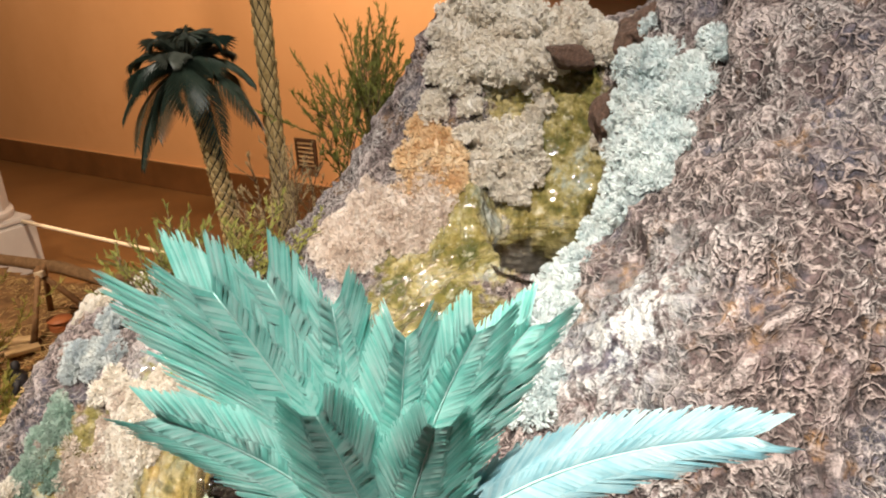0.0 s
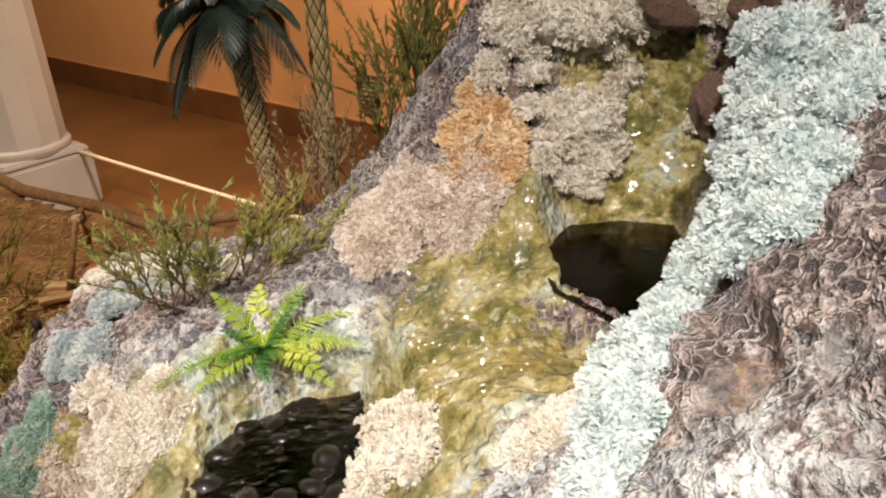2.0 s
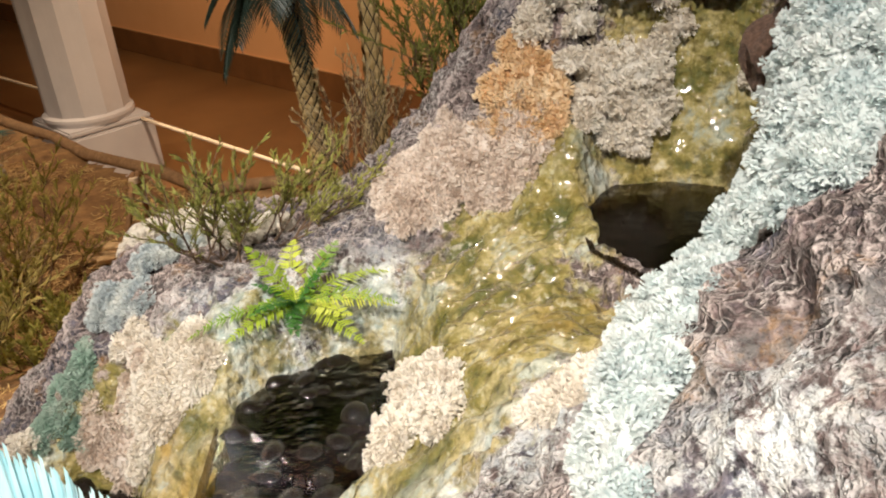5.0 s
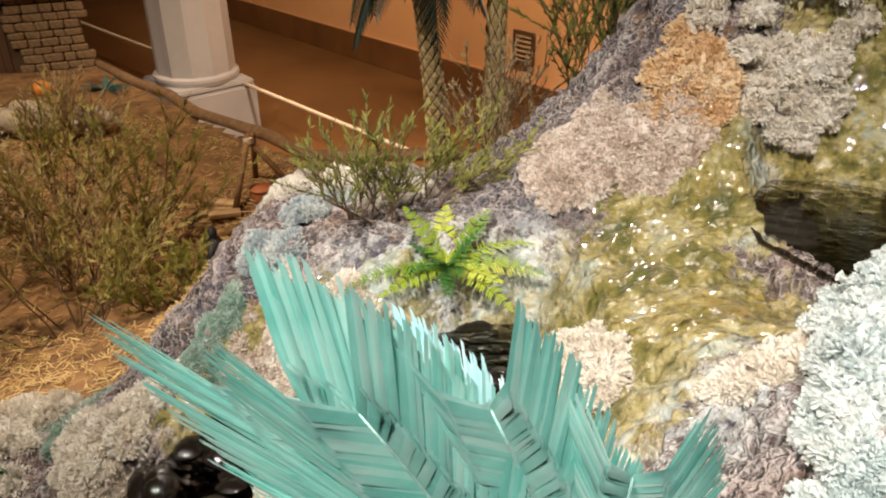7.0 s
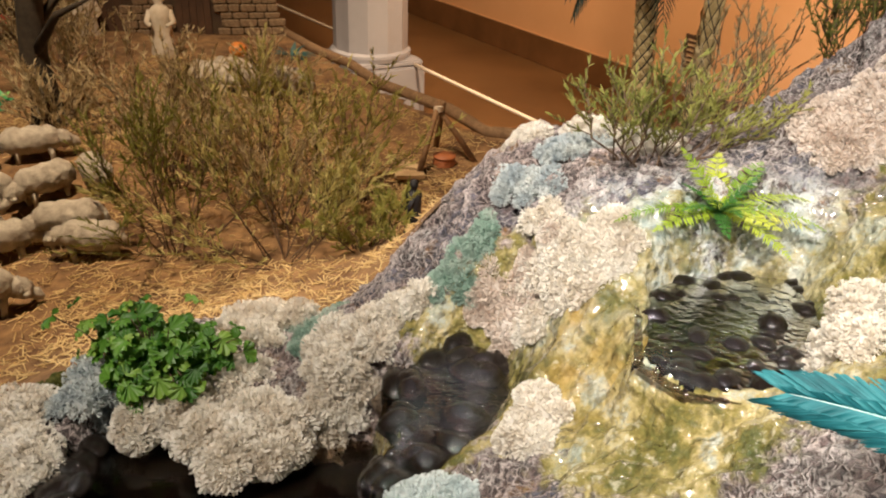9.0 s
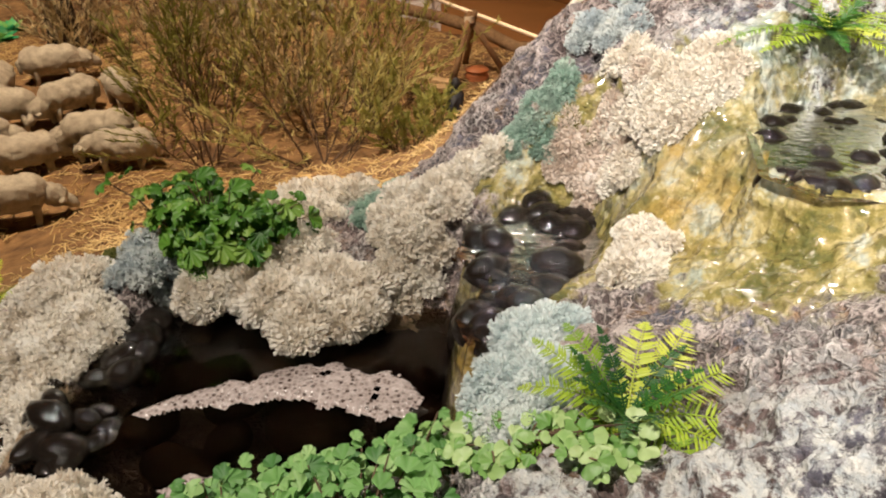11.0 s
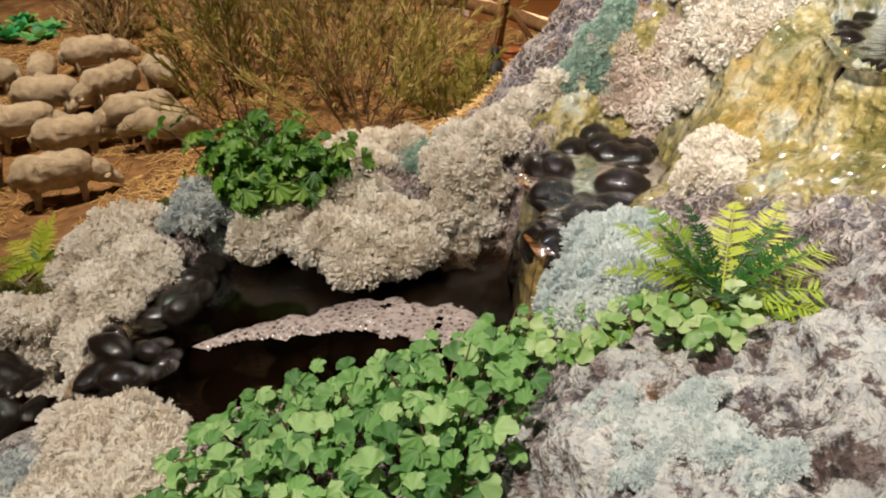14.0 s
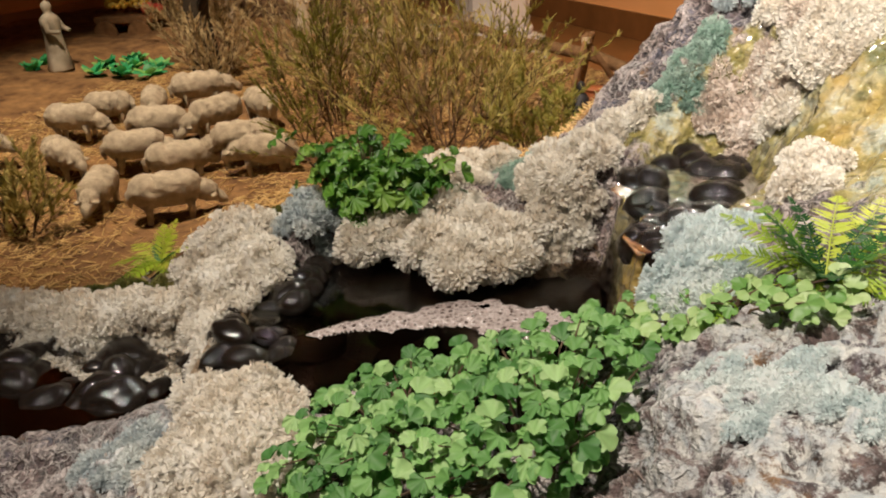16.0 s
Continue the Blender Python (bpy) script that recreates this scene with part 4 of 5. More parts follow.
def fern(label, at, fronds, length, width, group="ferns"):
    """fronds: heading, rise, reach and whether it is a dark inner one."""
    f = empty("fern", at, label, "fern", group)
    for heading, rise, reach, dark in fronds:
        L = length * reach
        h, e = radians(heading + random.uniform(-9, 9)), radians((min(rise, 48) if dark else rise) + random.uniform(-8, 8))
        sway = random.uniform(-0.25, 0.25)
        pts = []
        for i in range(33):
            s = i / 32
            drop = 0.42 * s * s
            pts.append(Vector((math.cos(h + sway * s) * math.cos(e) * s * L, math.sin(h + sway * s) * math.cos(e) * s * L, (math.sin(e) * s - drop * math.cos(e)) * L + 0.01)))
        vs, fs = tube(pts, [0.0012 * (1 - 0.7 * i / 32) for i in range(33)], 4)
        vs = [tuple(v) for v in vs]
        side = Vector((-math.sin(h), math.cos(h), 0))
        for i in [2 + int(k * 1.30) for k in range(24)]:
            s = i / 32
            d = (pts[i] - pts[i - 1]).normalized()
            up = side.cross(d).normalized() * -1
            size = width * (math.sin(math.pi * min(1, 0.16 + 0.84 * s) ** 0.9) + 0.10) * (0.5 if dark else 1.0)
            for sgn in (-1, 1):
                out = (side * sgn + d * 0.42 + up * random.uniform(-0.1, 0.22)).normalized()
                bv, bf = blade(size * random.uniform(0.85, 1.1), 0.0022 + size * 0.03)
                cross = out.cross(up).normalized() * 1
                n = len(vs)
                for a, b, c in bv:
                    # saw the edge a little
                    vs.append(tuple(pts[i] + out * b + cross * a + up * (c - 0.12 * b)))
                fs += [tuple(k + n for k in q) for q in bf]
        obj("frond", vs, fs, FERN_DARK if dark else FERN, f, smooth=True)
    return f


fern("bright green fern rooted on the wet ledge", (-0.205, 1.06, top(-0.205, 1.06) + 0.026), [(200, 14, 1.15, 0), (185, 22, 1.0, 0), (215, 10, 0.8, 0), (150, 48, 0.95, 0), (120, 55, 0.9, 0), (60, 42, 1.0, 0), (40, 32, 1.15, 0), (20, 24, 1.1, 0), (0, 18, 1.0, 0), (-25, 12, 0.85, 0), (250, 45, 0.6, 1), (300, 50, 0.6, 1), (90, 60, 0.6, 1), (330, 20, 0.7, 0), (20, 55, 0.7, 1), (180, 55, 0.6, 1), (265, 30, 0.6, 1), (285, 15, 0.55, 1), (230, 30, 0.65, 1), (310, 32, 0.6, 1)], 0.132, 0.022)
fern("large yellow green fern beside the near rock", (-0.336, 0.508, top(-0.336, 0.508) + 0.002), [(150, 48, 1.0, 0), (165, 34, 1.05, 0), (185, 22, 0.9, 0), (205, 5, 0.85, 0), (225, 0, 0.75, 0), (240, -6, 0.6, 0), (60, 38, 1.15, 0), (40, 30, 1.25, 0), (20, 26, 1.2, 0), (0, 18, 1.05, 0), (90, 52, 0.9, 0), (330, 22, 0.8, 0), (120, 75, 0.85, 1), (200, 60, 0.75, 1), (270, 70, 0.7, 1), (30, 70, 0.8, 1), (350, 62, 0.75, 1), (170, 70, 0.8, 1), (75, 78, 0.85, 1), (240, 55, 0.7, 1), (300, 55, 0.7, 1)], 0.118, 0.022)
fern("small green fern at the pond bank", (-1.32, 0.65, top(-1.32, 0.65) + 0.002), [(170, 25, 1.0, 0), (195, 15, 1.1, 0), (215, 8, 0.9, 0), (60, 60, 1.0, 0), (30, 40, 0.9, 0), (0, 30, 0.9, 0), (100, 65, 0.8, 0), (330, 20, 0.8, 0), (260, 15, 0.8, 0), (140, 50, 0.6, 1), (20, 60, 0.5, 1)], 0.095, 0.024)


def leaf_meshes(name, material, size, lobes):
    out = []
    for k in range(3):
        vs, fs = blade(size, size * (0.95 + 0.1 * k), lobes[k % len(lobes)])
        me = bpy.data.meshes.new(name)
        me.from_pydata(vs, [], fs)
        me.polygons.foreach_set("use_smooth", [True] * len(me.polygons))
        me.materials.append(material)
        out.append(me)
    return out


def leafy(label, category, at, spots, meshes, stems, stem_material):
    """A leafy plant: separate leaves at spots (place, normal, scale) on thin stems."""
    p = empty("leafy_plant" if category == "plant" else category, at, label, category)
    o = Vector(at)
    for i, (pos, normal, scale) in enumerate(spots):
        ob = new("leaf", random.choice(meshes))
        ob.parent = p
        q = Vector(normal).to_track_quat("Z", "Y").to_matrix().to_4x4()
        ob.matrix_basis = Matrix.Translation(Vector(pos) - o) @ q @ pose(0, 0, 0, random.uniform(-15, 15), 0, random.uniform(0, 360)) @ Matrix.Scale(scale, 4)
        if i % stems == 0:
            a = Vector(pos) - o
            b = Vector((a.x * 0.45 + random.uniform(-0.01, 0.01), a.y * 0.45 + random.uniform(-0.01, 0.01), min(a.z * 0.2, a.z - 0.02)))
            obj("stem", *tube([b, (a + b) / 2 + Vector((0, 0, 0.012)), a], [0.0014, 0.0012, 0.0008], 4), stem_material, p)


spots = []
IVY_BED = [(-0.76, 0.33), (-0.73, 0.43), (-0.66, 0.475), (-0.56, 0.49), (-0.50, 0.50), (-0.44, 0.37), (-0.47, 0.24), (-0.62, 0.20), (-0.74, 0.24)]
while len(spots) < 580:
    x, y = random.uniform(-0.77, -0.40), random.uniform(0.19, 0.52)
    s = outline_distance(np.array([x]), np.array([y]), IVY_BED)[0]
    if s > 0:
        continue
    z = max(top(x, y), POND_LEVEL) + random.uniform(0.012, 0.055) + min(0.035, -s * 0.7)
    spots.append(((x, y, z), (random.uniform(-0.5, 0.4), random.uniform(-0.75, 0.1), 1), random.uniform(0.65, 1.3)))
spots.sort(key=lambda p: p[0][0])
leaves = leaf_meshes("leaf", IVY, 0.0165, (5, 4, 3))
leafy("dense bright green lobed groundcover leaves beside the pond", "groundcover", (-0.66, 0.36, 0.68), spots[:290], leaves, 3, TWIG)
leafy("dense lobed groundcover leaves against the pale rock", "groundcover", (-0.52, 0.36, 0.70), spots[290:], leaves, 3, TWIG)
spots = []
while len(spots) < 190:
    t = random.random()
    x, y = -0.55 + 0.22 * t + random.uniform(-0.015, 0.015), 0.50 - 0.045 * t + random.uniform(-0.028, 0.028)
    spots.append(((x, y, top(x, y) + random.uniform(0.006, 0.03)), (-0.15 + random.uniform(-0.25, 0.25), -0.5 + random.uniform(-0.25, 0.25), 1), random.uniform(0.7, 1.05)))
leafy("trailing small round pale green leaves on the rock", "creeper", (-0.44, 0.48, top(-0.44, 0.48)), spots, leaf_meshes("leaf", CREEPER, 0.0155, (2, 3, 2)), 3, TWIG)
spots = []
while len(spots) < 280:
    cx, cy, cz, rx, ry, rz = random.choice(((-1.03, 0.80, 0.752, 0.07, 0.06, 0.05), (-0.97, 0.81, 0.768, 0.075, 0.065, 0.055), (-0.915, 0.82, 0.758, 0.06, 0.05, 0.045), (-0.985, 0.76, 0.738, 0.07, 0.05, 0.045)))
    d = Vector((random.gauss(0, 0.48), random.gauss(0, 0.48), random.gauss(0.1, 0.45)))
    spots.append(((cx + d.x * rx, cy + d.y * ry, cz + d.z * rz), (d.x * 0.7 + random.uniform(-0.3, 0.3), d.y * 0.7 - 0.5, 0.9 + d.z * 0.4), random.uniform(0.6, 1.3)))
leafy("bushy bright green parsley-like plant on the pond bank", "plant", (-0.985, 0.81, 0.71), spots, leaf_meshes("leaf", PARSLEY, 0.026, (7, 5, 6)), 2, TWIG)


def shrub(label, at, height, spread, stems, needles, material, lean=(0, 0), size=0.013, group="heather bushes"):
    """A twiggy bush: forked thin stems with tiny needle leaves."""
    b = empty("heather_bush", at, label, "bush", group)
    lines, tips = [], []
    for i in range(stems):
        t = 2 * math.pi * (i + random.random() * 0.8) / stems
        out = spread * random.uniform(0.25, 1.15)
        h = height * random.uniform(0.55, 1.0) * (1 - 0.25 * out / spread)
        end = Vector((math.cos(t) * out + lean[0], math.sin(t) * out + lean[1], h))
        end += Vector((random.gauss(0, 0.12), random.gauss(0, 0.12), 0)) * height
        foot = Vector((math.cos(t), math.sin(t), 0)) * spread * random.uniform(0.02, 0.18) + Vector((0, 0, -0.02))
        bow = Vector((math.cos(t), math.sin(t), -0.4)) * spread * random.uniform(-0.06, 0.14)
        pts = [foot.lerp(end, k / 5) + bow * math.sin(math.pi * k / 5) + Vector((random.gauss(0, 0.008), random.gauss(0, 0.008), 0)) for k in range(6)]
        lines.append((pts, 0.0022))
        d0 = (end - foot).normalized()
        for _ in range(10):
            s = random.uniform(0.30, 0.98)
            k = min(4, int(s * 5))
            p = pts[k].lerp(pts[k + 1], s * 5 - k)
            e = p + (d0 * 0.7 + Vector((random.gauss(0, 0.38), random.gauss(0, 0.38), random.uniform(0.0, 0.45)))) * height * random.uniform(0.16, 0.34)
            lines.append(([p, (p + e) / 2 + Vector((random.uniform(-0.006, 0.006), random.uniform(-0.006, 0.006), 0)), e], 0.0010))
    tubes = [tube(p, [r * (1 - 0.7 * k / (len(p) - 1)) for k in range(len(p))], 4) for p, r in lines]
    obj("stem", *join(tubes), TWIG, b)
    pos, dirs = [], []
    weights = [(p[-1] - p[0]).length * (1.0 if r < 0.002 else 0.25) for p, r in lines]
    for p, r in random.choices(lines, weights, k=needles):
        s = random.random() ** 0.7 * 0.999
        if r > 0.002:
            s = 0.5 + s * 0.499
        k = int(s * (len(p) - 1))
        q = p[k].lerp(p[k + 1], s * (len(p) - 1) - k)
        d = (p[k + 1] - p[k]).normalized()
        pos.append(q)
        dirs.append(d * 1.1 + Vector((random.gauss(0, 0.45), random.gauss(0, 0.45), random.gauss(0.1, 0.35))))
    ms = frames(np.array(pos), np.array(dirs), np.random.rand(len(pos)) * 6.3, size * (0.6 + 0.8 * np.random.rand(len(pos))))
    vs, fs = [(-0.09, 0, 0), (0.09, 0, 0), (0.07, 0.06, 0.6), (-0.07, 0.06, 0.6), (0.015, 0.0, 1.0), (-0.015, 0.0, 1.0)], [(0, 1, 2, 3), (3, 2, 4, 5)]
    v, f = scatter(vs, fs, ms)
    quads("foliage", v, np.array(f), material, b)
    return b


def on_land(x, y):
    return (x, y, float(land(np.array([x]), np.array([y]))[0]))


shrub("wispy green heather sprigs on the ridge", (-0.33, 1.15, top(-0.33, 1.15)), 0.19, 0.10, 11, 2400, HEATHER, size=0.011)
shrub("wispy heather leaning along the ridge", (-0.28, 1.24, top(-0.28, 1.24)), 0.14, 0.08, 10, 2400, HEATHER, lean=(0.10, 0.04), size=0.010)
shrub("pale dry heather behind the ridge", (-0.22, 1.62, top(-0.22, 1.62)), 0.26, 0.10, 12, 3000, HEATHER_PALE, size=0.010)
shrub("tall green broom bush behind the ridge", (-0.03, 1.62, top(-0.03, 1.62)), 0.40, 0.13, 16, 9000, HEATHER, size=0.012)
for x, y, h, s, material, words in ((-1.52, 1.47, 0.46, 0.22, HEATHER, "dry olive heather bush in the straw"), (-1.20, 1.50, 0.42, 0.22, HEATHER, "olive heather bush beside the boulder"), (-1.02, 1.60, 0.18, 0.12, HEATHER, "low heather bush at the boulder foot"), (-1.76, 1.76, 0.40, 0.18, HEATHER_PALE, "dry brown heather bush among the sheep"), (-1.36, 1.76, 0.34, 0.18, HEATHER_PALE, "pale dry heather bush on the plain"), (-1.86, 1.88, 0.42, 0.18, HEATHER_PALE, "tall bare dry heather bush"), (-1.30, 1.97, 0.38, 0.2, HEATHER, "olive heather bush on the far plain"), (-1.66, 2.08, 0.38, 0.2, HEATHER, "olive bush behind the flock"), (-2.0, 2.66, 0.28, 0.14, HEATHER_PALE, "straw coloured bush beside the grazing sheep"), (-2.62, 2.20, 0.42, 0.24, HEATHER_PALE, "brown dry bush near the tree"), (-2.00, 0.83, 0.20, 0.09, HEATHER, "small bush at the near edge of the flock"), (-2.34, 1.86, 0.26, 0.12, HEATHER_PALE, "pale twiggy bush behind the sheep"), (-2.9, 2.4, 0.45, 0.26, HEATHER_PALE, "brown dry thicket by the stone house")):
    shrub(words, on_land(x, y), h * 1.1, s * 1.15, 13, 3200, material, size=0.018)


def palm(label, x, y, base, height, lean, fronds, spread):
    p = empty("palm_tree", (x, y, base), label, "palm tree", "palms")
    n, k = 46, 12
    core_v, core_f = tube([(lean * (s * s), 0, height * s) for s in np.linspace(0, 1, 12)], 0.024, 12)
    obj("trunk", core_v, core_f, BARK_DARK, p, smooth=True)
    vs, fs = [], []
    for j in range(n):
        s = j / n
        for i in range(k // 2):
            t = 2 * math.pi * (i + (0.5 if j % 2 else 0)) / (k // 2)
            c = Vector((lean * s * s + math.cos(t) * 0.025, math.sin(t) * 0.025, height * s))
            o, side, up = Vector((math.cos(t), math.sin(t), 0)), Vector((-math.sin(t), math.cos(t), 0)), Vector((0, 0, 1))
            m = len(vs)
            hh, ww = height / n * 0.92, 0.0115
            vs += [c - up * hh, c + side * ww, c + up * hh + o * 0.002, c - side * ww, c + o * 0.007 + up * hh * 0.2]
            fs += [(m, m + 1, m + 4), (m + 1, m + 2, m + 4), (m + 2, m + 3, m + 4), (m + 3, m, m + 4)]
    obj("bark", vs, fs, TRUNK, p)
    for i in range(fronds):
        t = 2.4 * i + 0.3
        e = radians(86 - 112 * (i / fronds) ** 0.85)
        L = spread * random.uniform(0.85, 1.1)
        pts = []
        for q in range(15):
            s = q / 14
            pts.append(Vector((lean + math.cos(t) * math.cos(e) * s * L * (1 - 0.25 * s), math.sin(t) * math.cos(e) * s * L * (1 - 0.25 * s), height + (math.sin(e) * s - 0.62 * s * s) * L)))
        v, f = tube(pts, [0.0035 * (1 - 0.8 * q / 14) for q in range(15)], 4)
        v = [tuple(w) for w in v]
        side = Vector((-math.sin(t), math.cos(t), 0))
        for q in range(1, 15):
            d = (pts[q] - pts[q - 1]).normalized()
            for sub in (0, 0.5):
                at = pts[q].lerp(pts[q - 1], sub)
                for sgn in (-1, 1):
                    ln = L * 0.30 * (math.sin(math.pi * (0.12 + 0.82 * q / 14)) + 0.15)
                    out = (side * sgn * 0.8 + d * 0.75 + Vector((0, 0, -0.35))).normalized()
                    cr = out.cross(Vector((0, 0, 1))).normalized() * 0.0026
                    m = len(v)
                    v += [tuple(at - cr), tuple(at + cr), tuple(at + out * ln * 0.6 + cr * 0.8), tuple(at + out * ln + Vector((0, 0, -0.01))), tuple(at + out * ln * 0.6 - cr * 0.8)]
                    f.append((m, m + 1, m + 2, m + 3, m + 4))
        obj("frond", v, f, FROND, p)


palm("short model palm with dark drooping fronds", -0.44, 2.15, 0.55, 0.79, -0.06, 26, 0.25)
palm("tall model palm with a scaly trunk", -0.315, 2.33, 0.55, 1.35, 0.02, 30, 0.28)

# ---- the flock ----


def sheep_mesh(seed):
    """A grazing sheep figurine in one plain mesh."""
    rnd = random.Random(seed)
    bm = bmesh.new()

    def lump(c, r, m=Matrix()):
        bmesh.ops.create_icosphere(bm, subdivisions=4 if r[0] > 0.03 else 2, radius=1, matrix=Matrix.Translation(c) @ m @ Matrix.Diagonal((*r, 1)))

    lump((0, 0, 0.084), (0.092, 0.046, 0.047))
    lump((-0.05, 0, 0.086), (0.048, 0.047, 0.048))
    lump((0.045, 0, 0.085), (0.046, 0.043, 0.046))
    low = rnd.uniform(0.022, 0.055)
    lump((0.094, 0, 0.05 + low * 0.55), (0.040, 0.027, 0.029), pose(0, 0, 0, 0, 32, 0))
    lump((0.128, 0, low + 0.012), (0.029, 0.016, 0.016), pose(0, 0, 0, 0, 44, 0))
    for s in (-1, 1):
        lump((0.113, s * 0.022, low + 0.026), (0.009, 0.015, 0.006))
        for x in (-0.058, 0.05):
            v, f = tube([(x, s * 0.024, 0.06), (x + 0.004, s * 0.024, 0.028), (x, s * 0.024, 0.0)], [0.016, 0.009, 0.008], 7)
            ids = [bm.verts.new(p) for p in v]
            for q in f:
                bm.faces.new([ids[i] for i in q])
    lump((-0.098, 0, 0.072), (0.010, 0.009, 0.026))
    for v in bm.verts:
        if v.co.z > 0.035:
            v.co += v.normal * (0.004 * noise.noise(v.co * 60 + Vector((seed, 0, 0))) + 0.0045 * noise.noise(v.co * 220))
    me = bpy.data.meshes.new("sheep_figurine")
    bm.to_mesh(me)
    bm.free()
    me.polygons.foreach_set("use_smooth", [True] * len(me.polygons))
    me.materials.append(FLEECE)
    return me


FLOCK = [sheep_mesh(s) for s in (1, 2, 3)]
for x, y, heading, size in ((-1.74, 1.045, 48, 1.05), (-1.96, 1.02, -55, 1.0), (-1.93, 1.265, 50, 1.05), (-2.11, 1.28, 45, 1.05), (-2.155, 1.415, 35, 1.08), (-2.25, 1.145, -15, 1.0), (-2.43, 1.33, 25, 1.0), (-2.45, 1.48, 200, 1.0), (-2.30, 1.535, -45, 1.0), (-2.25, 1.69, 50, 1.08), (-2.02, 1.515, -105, 1.05), (-1.80, 1.385, 215, 1.1), (-1.675, 1.335, 200, 1.0), (-1.93, 1.62, 150, 1.0), (-2.25, 2.64, -8, 1.15), (-2.10, 2.70, -5, 1.15), (-1.99, 2.76, 0, 1.1), (-2.36, 2.66, -50, 1.0), (-2.30, 2.80, 10, 1.0), (-2.50, 1.05, 20, 1.0)):
    ob = new("sheep_figurine", FLOCK[int(abs(x * 10)) % 3])
    z = on_land(x, y)[2] if math.hypot(x + 1.2, y - 1.2) < 1.2 else 0.5
    ob.matrix_world = pose(x, y, z - 0.004, 0, 0, heading) @ Matrix.Scale(size * 0.86, 4)
    tagged(ob, "cream woolly sheep figurine grazing on straw", "sheep figurine", "flock of sheep figurines")


def statuette(label, at, height, heading, cloth, lean=0.0):
    """A robed figurine as one plain turned shape with arms."""
    prof = ((0.0, 0.20), (0.02, 0.21), (0.25, 0.17), (0.5, 0.14), (0.62, 0.15), (0.74, 0.16), (0.80, 0.10), (0.83, 0.055), (0.87, 0.075), (0.92, 0.085), (0.97, 0.065), (1.0, 0.01))
    vs, fs, n = [], [], 18
    for z, r in prof:
        for k in range(n):
            t = 2 * math.pi * k / n
            fold = 1 + (0.06 * math.sin(t * 7) if z < 0.7 else 0)
            vs.append((r * height * fold * math.cos(t) * 0.8, r * height * fold * math.sin(t), z * height))
    for i in range(len(prof) - 1):
        for k in range(n):
            fs.append((i * n + k, i * n + (k + 1) % n, (i + 1) * n + (k + 1) % n, (i + 1) * n + k))
    arms = [tube([(0, s * 0.13 * height, 0.74 * height), (0.06 * height, s * 0.19 * height, 0.58 * height), (0.20 * height, s * 0.12 * height, 0.56 * height)], [0.05 * height, 0.045 * height, 0.03 * height], 8) for s in (-1, 1)]
    ob = obj("figurine", *join([(vs, fs), *arms]), cloth, smooth=True)
    ob.matrix_world = pose(*at, 0, lean, heading)
    return tagged(ob, label, "figurine")


ROBE = plain("cream_robe", (0.45, 0.36, 0.25), (0.62, 0.55, 0.45), 30, 0.9)
DARK_ROBE = plain("black_robe", (0.012, 0.012, 0.015), (0.04, 0.04, 0.05), 30, 0.7)
APRON = plain("olive_and_white_cloth", (0.10, 0.08, 0.05), (0.6, 0.56, 0.48), 8, 0.9)
statuette("cream robed shepherd figurine beside the sheep", (-2.78, 2.94, 0.5), 0.32, -60, ROBE)
statuette("small dark figurine crouching by the boulder", (-0.95, 1.75, on_land(-0.95, 1.75)[2]), 0.17, 200, DARK_ROBE)
statuette("figurine with a pale apron in the vegetable patch", (-3.18, 1.86, 0.55), 0.27, 20, APRON)
statuette("pale figurine leaning by the thicket", (-3.3, 3.0, 0.5), 0.30, -40, ROBE, 10)

# ---- tripod, wood, house and patch ----


def stick(bm_lists, a, b, r):
    mid = (Vector(a) + Vector(b)) / 2 + Vector((random.uniform(-0.004, 0.004), random.uniform(-0.004, 0.004), 0))
    bm_lists.append(tube([a, mid, b], [r, r * 0.95, r * 0.85], 8))


t = empty("campfire_tripod", (-1.13, 2.41, 0.46), "brown wooden stick tripod tied at the top", "tripod")
random.seed(11)
for a, b in (((-0.02, -0.17, 0.0), (-0.02, 0.01, 0.225)), ((0.11, 0.06, 0.0), (-0.03, -0.005, 0.22)), ((-0.08, 0.14, 0.0), (0.0, 0.0, 0.23))):
    got = []
    stick(got, a, b, 0.011)
    obj("leg", *join(got), WOOD, t, smooth=True)
bm = bmesh.new()
bmesh.ops.create_cone(bm, cap_ends=True, segments=14, radius1=0.018, radius2=0.018, depth=0.02, matrix=pose(-0.018, 0.0, 0.205))
part("lashing", bm, CORD, t, "pale cord lashing")
for x, y, z, r, s in ((-1.20, 2.24, 0.475, 20, 0.13), (-1.16, 2.20, 0.49, 35, 0.10), (-1.22, 2.30, 0.478, 5, 0.11)):
    bm = bmesh.new()
    box(bm, s, 0.035, 0.014, Matrix(), 0.002)
    ob = part("plank", bm, PLANK)
    ob.matrix_world = pose(x, y, z, 4, 3, r)
    tagged(ob, "small pale plank lying beside the tripod", "plank", "planks by the tripod")
bm = bmesh.new()
for z0, r0, r1, d in ((0.0, 0.03, 0.042, 0.03), (0.026, 0.042, 0.034, 0.02), (0.046, 0.04, 0.04, 0.006)):
    bmesh.ops.create_cone(bm, cap_ends=True, segments=20, radius1=r0, radius2=r1, depth=d, matrix=pose(0, 0, z0 + d / 2))
CLAY = plain("red_clay", (0.30, 0.09, 0.03), (0.46, 0.16, 0.06), 20, 0.6)
ob = part("clay_pot", bm, CLAY, smooth=True)
ob.matrix_world = pose(-1.10, 2.36, 0.465)
tagged(ob, "red clay pot under the tripod", "pot")
bm = bmesh.new()
bmesh.ops.create_uvsphere(bm, u_segments=24, v_segments=12, radius=0.045)
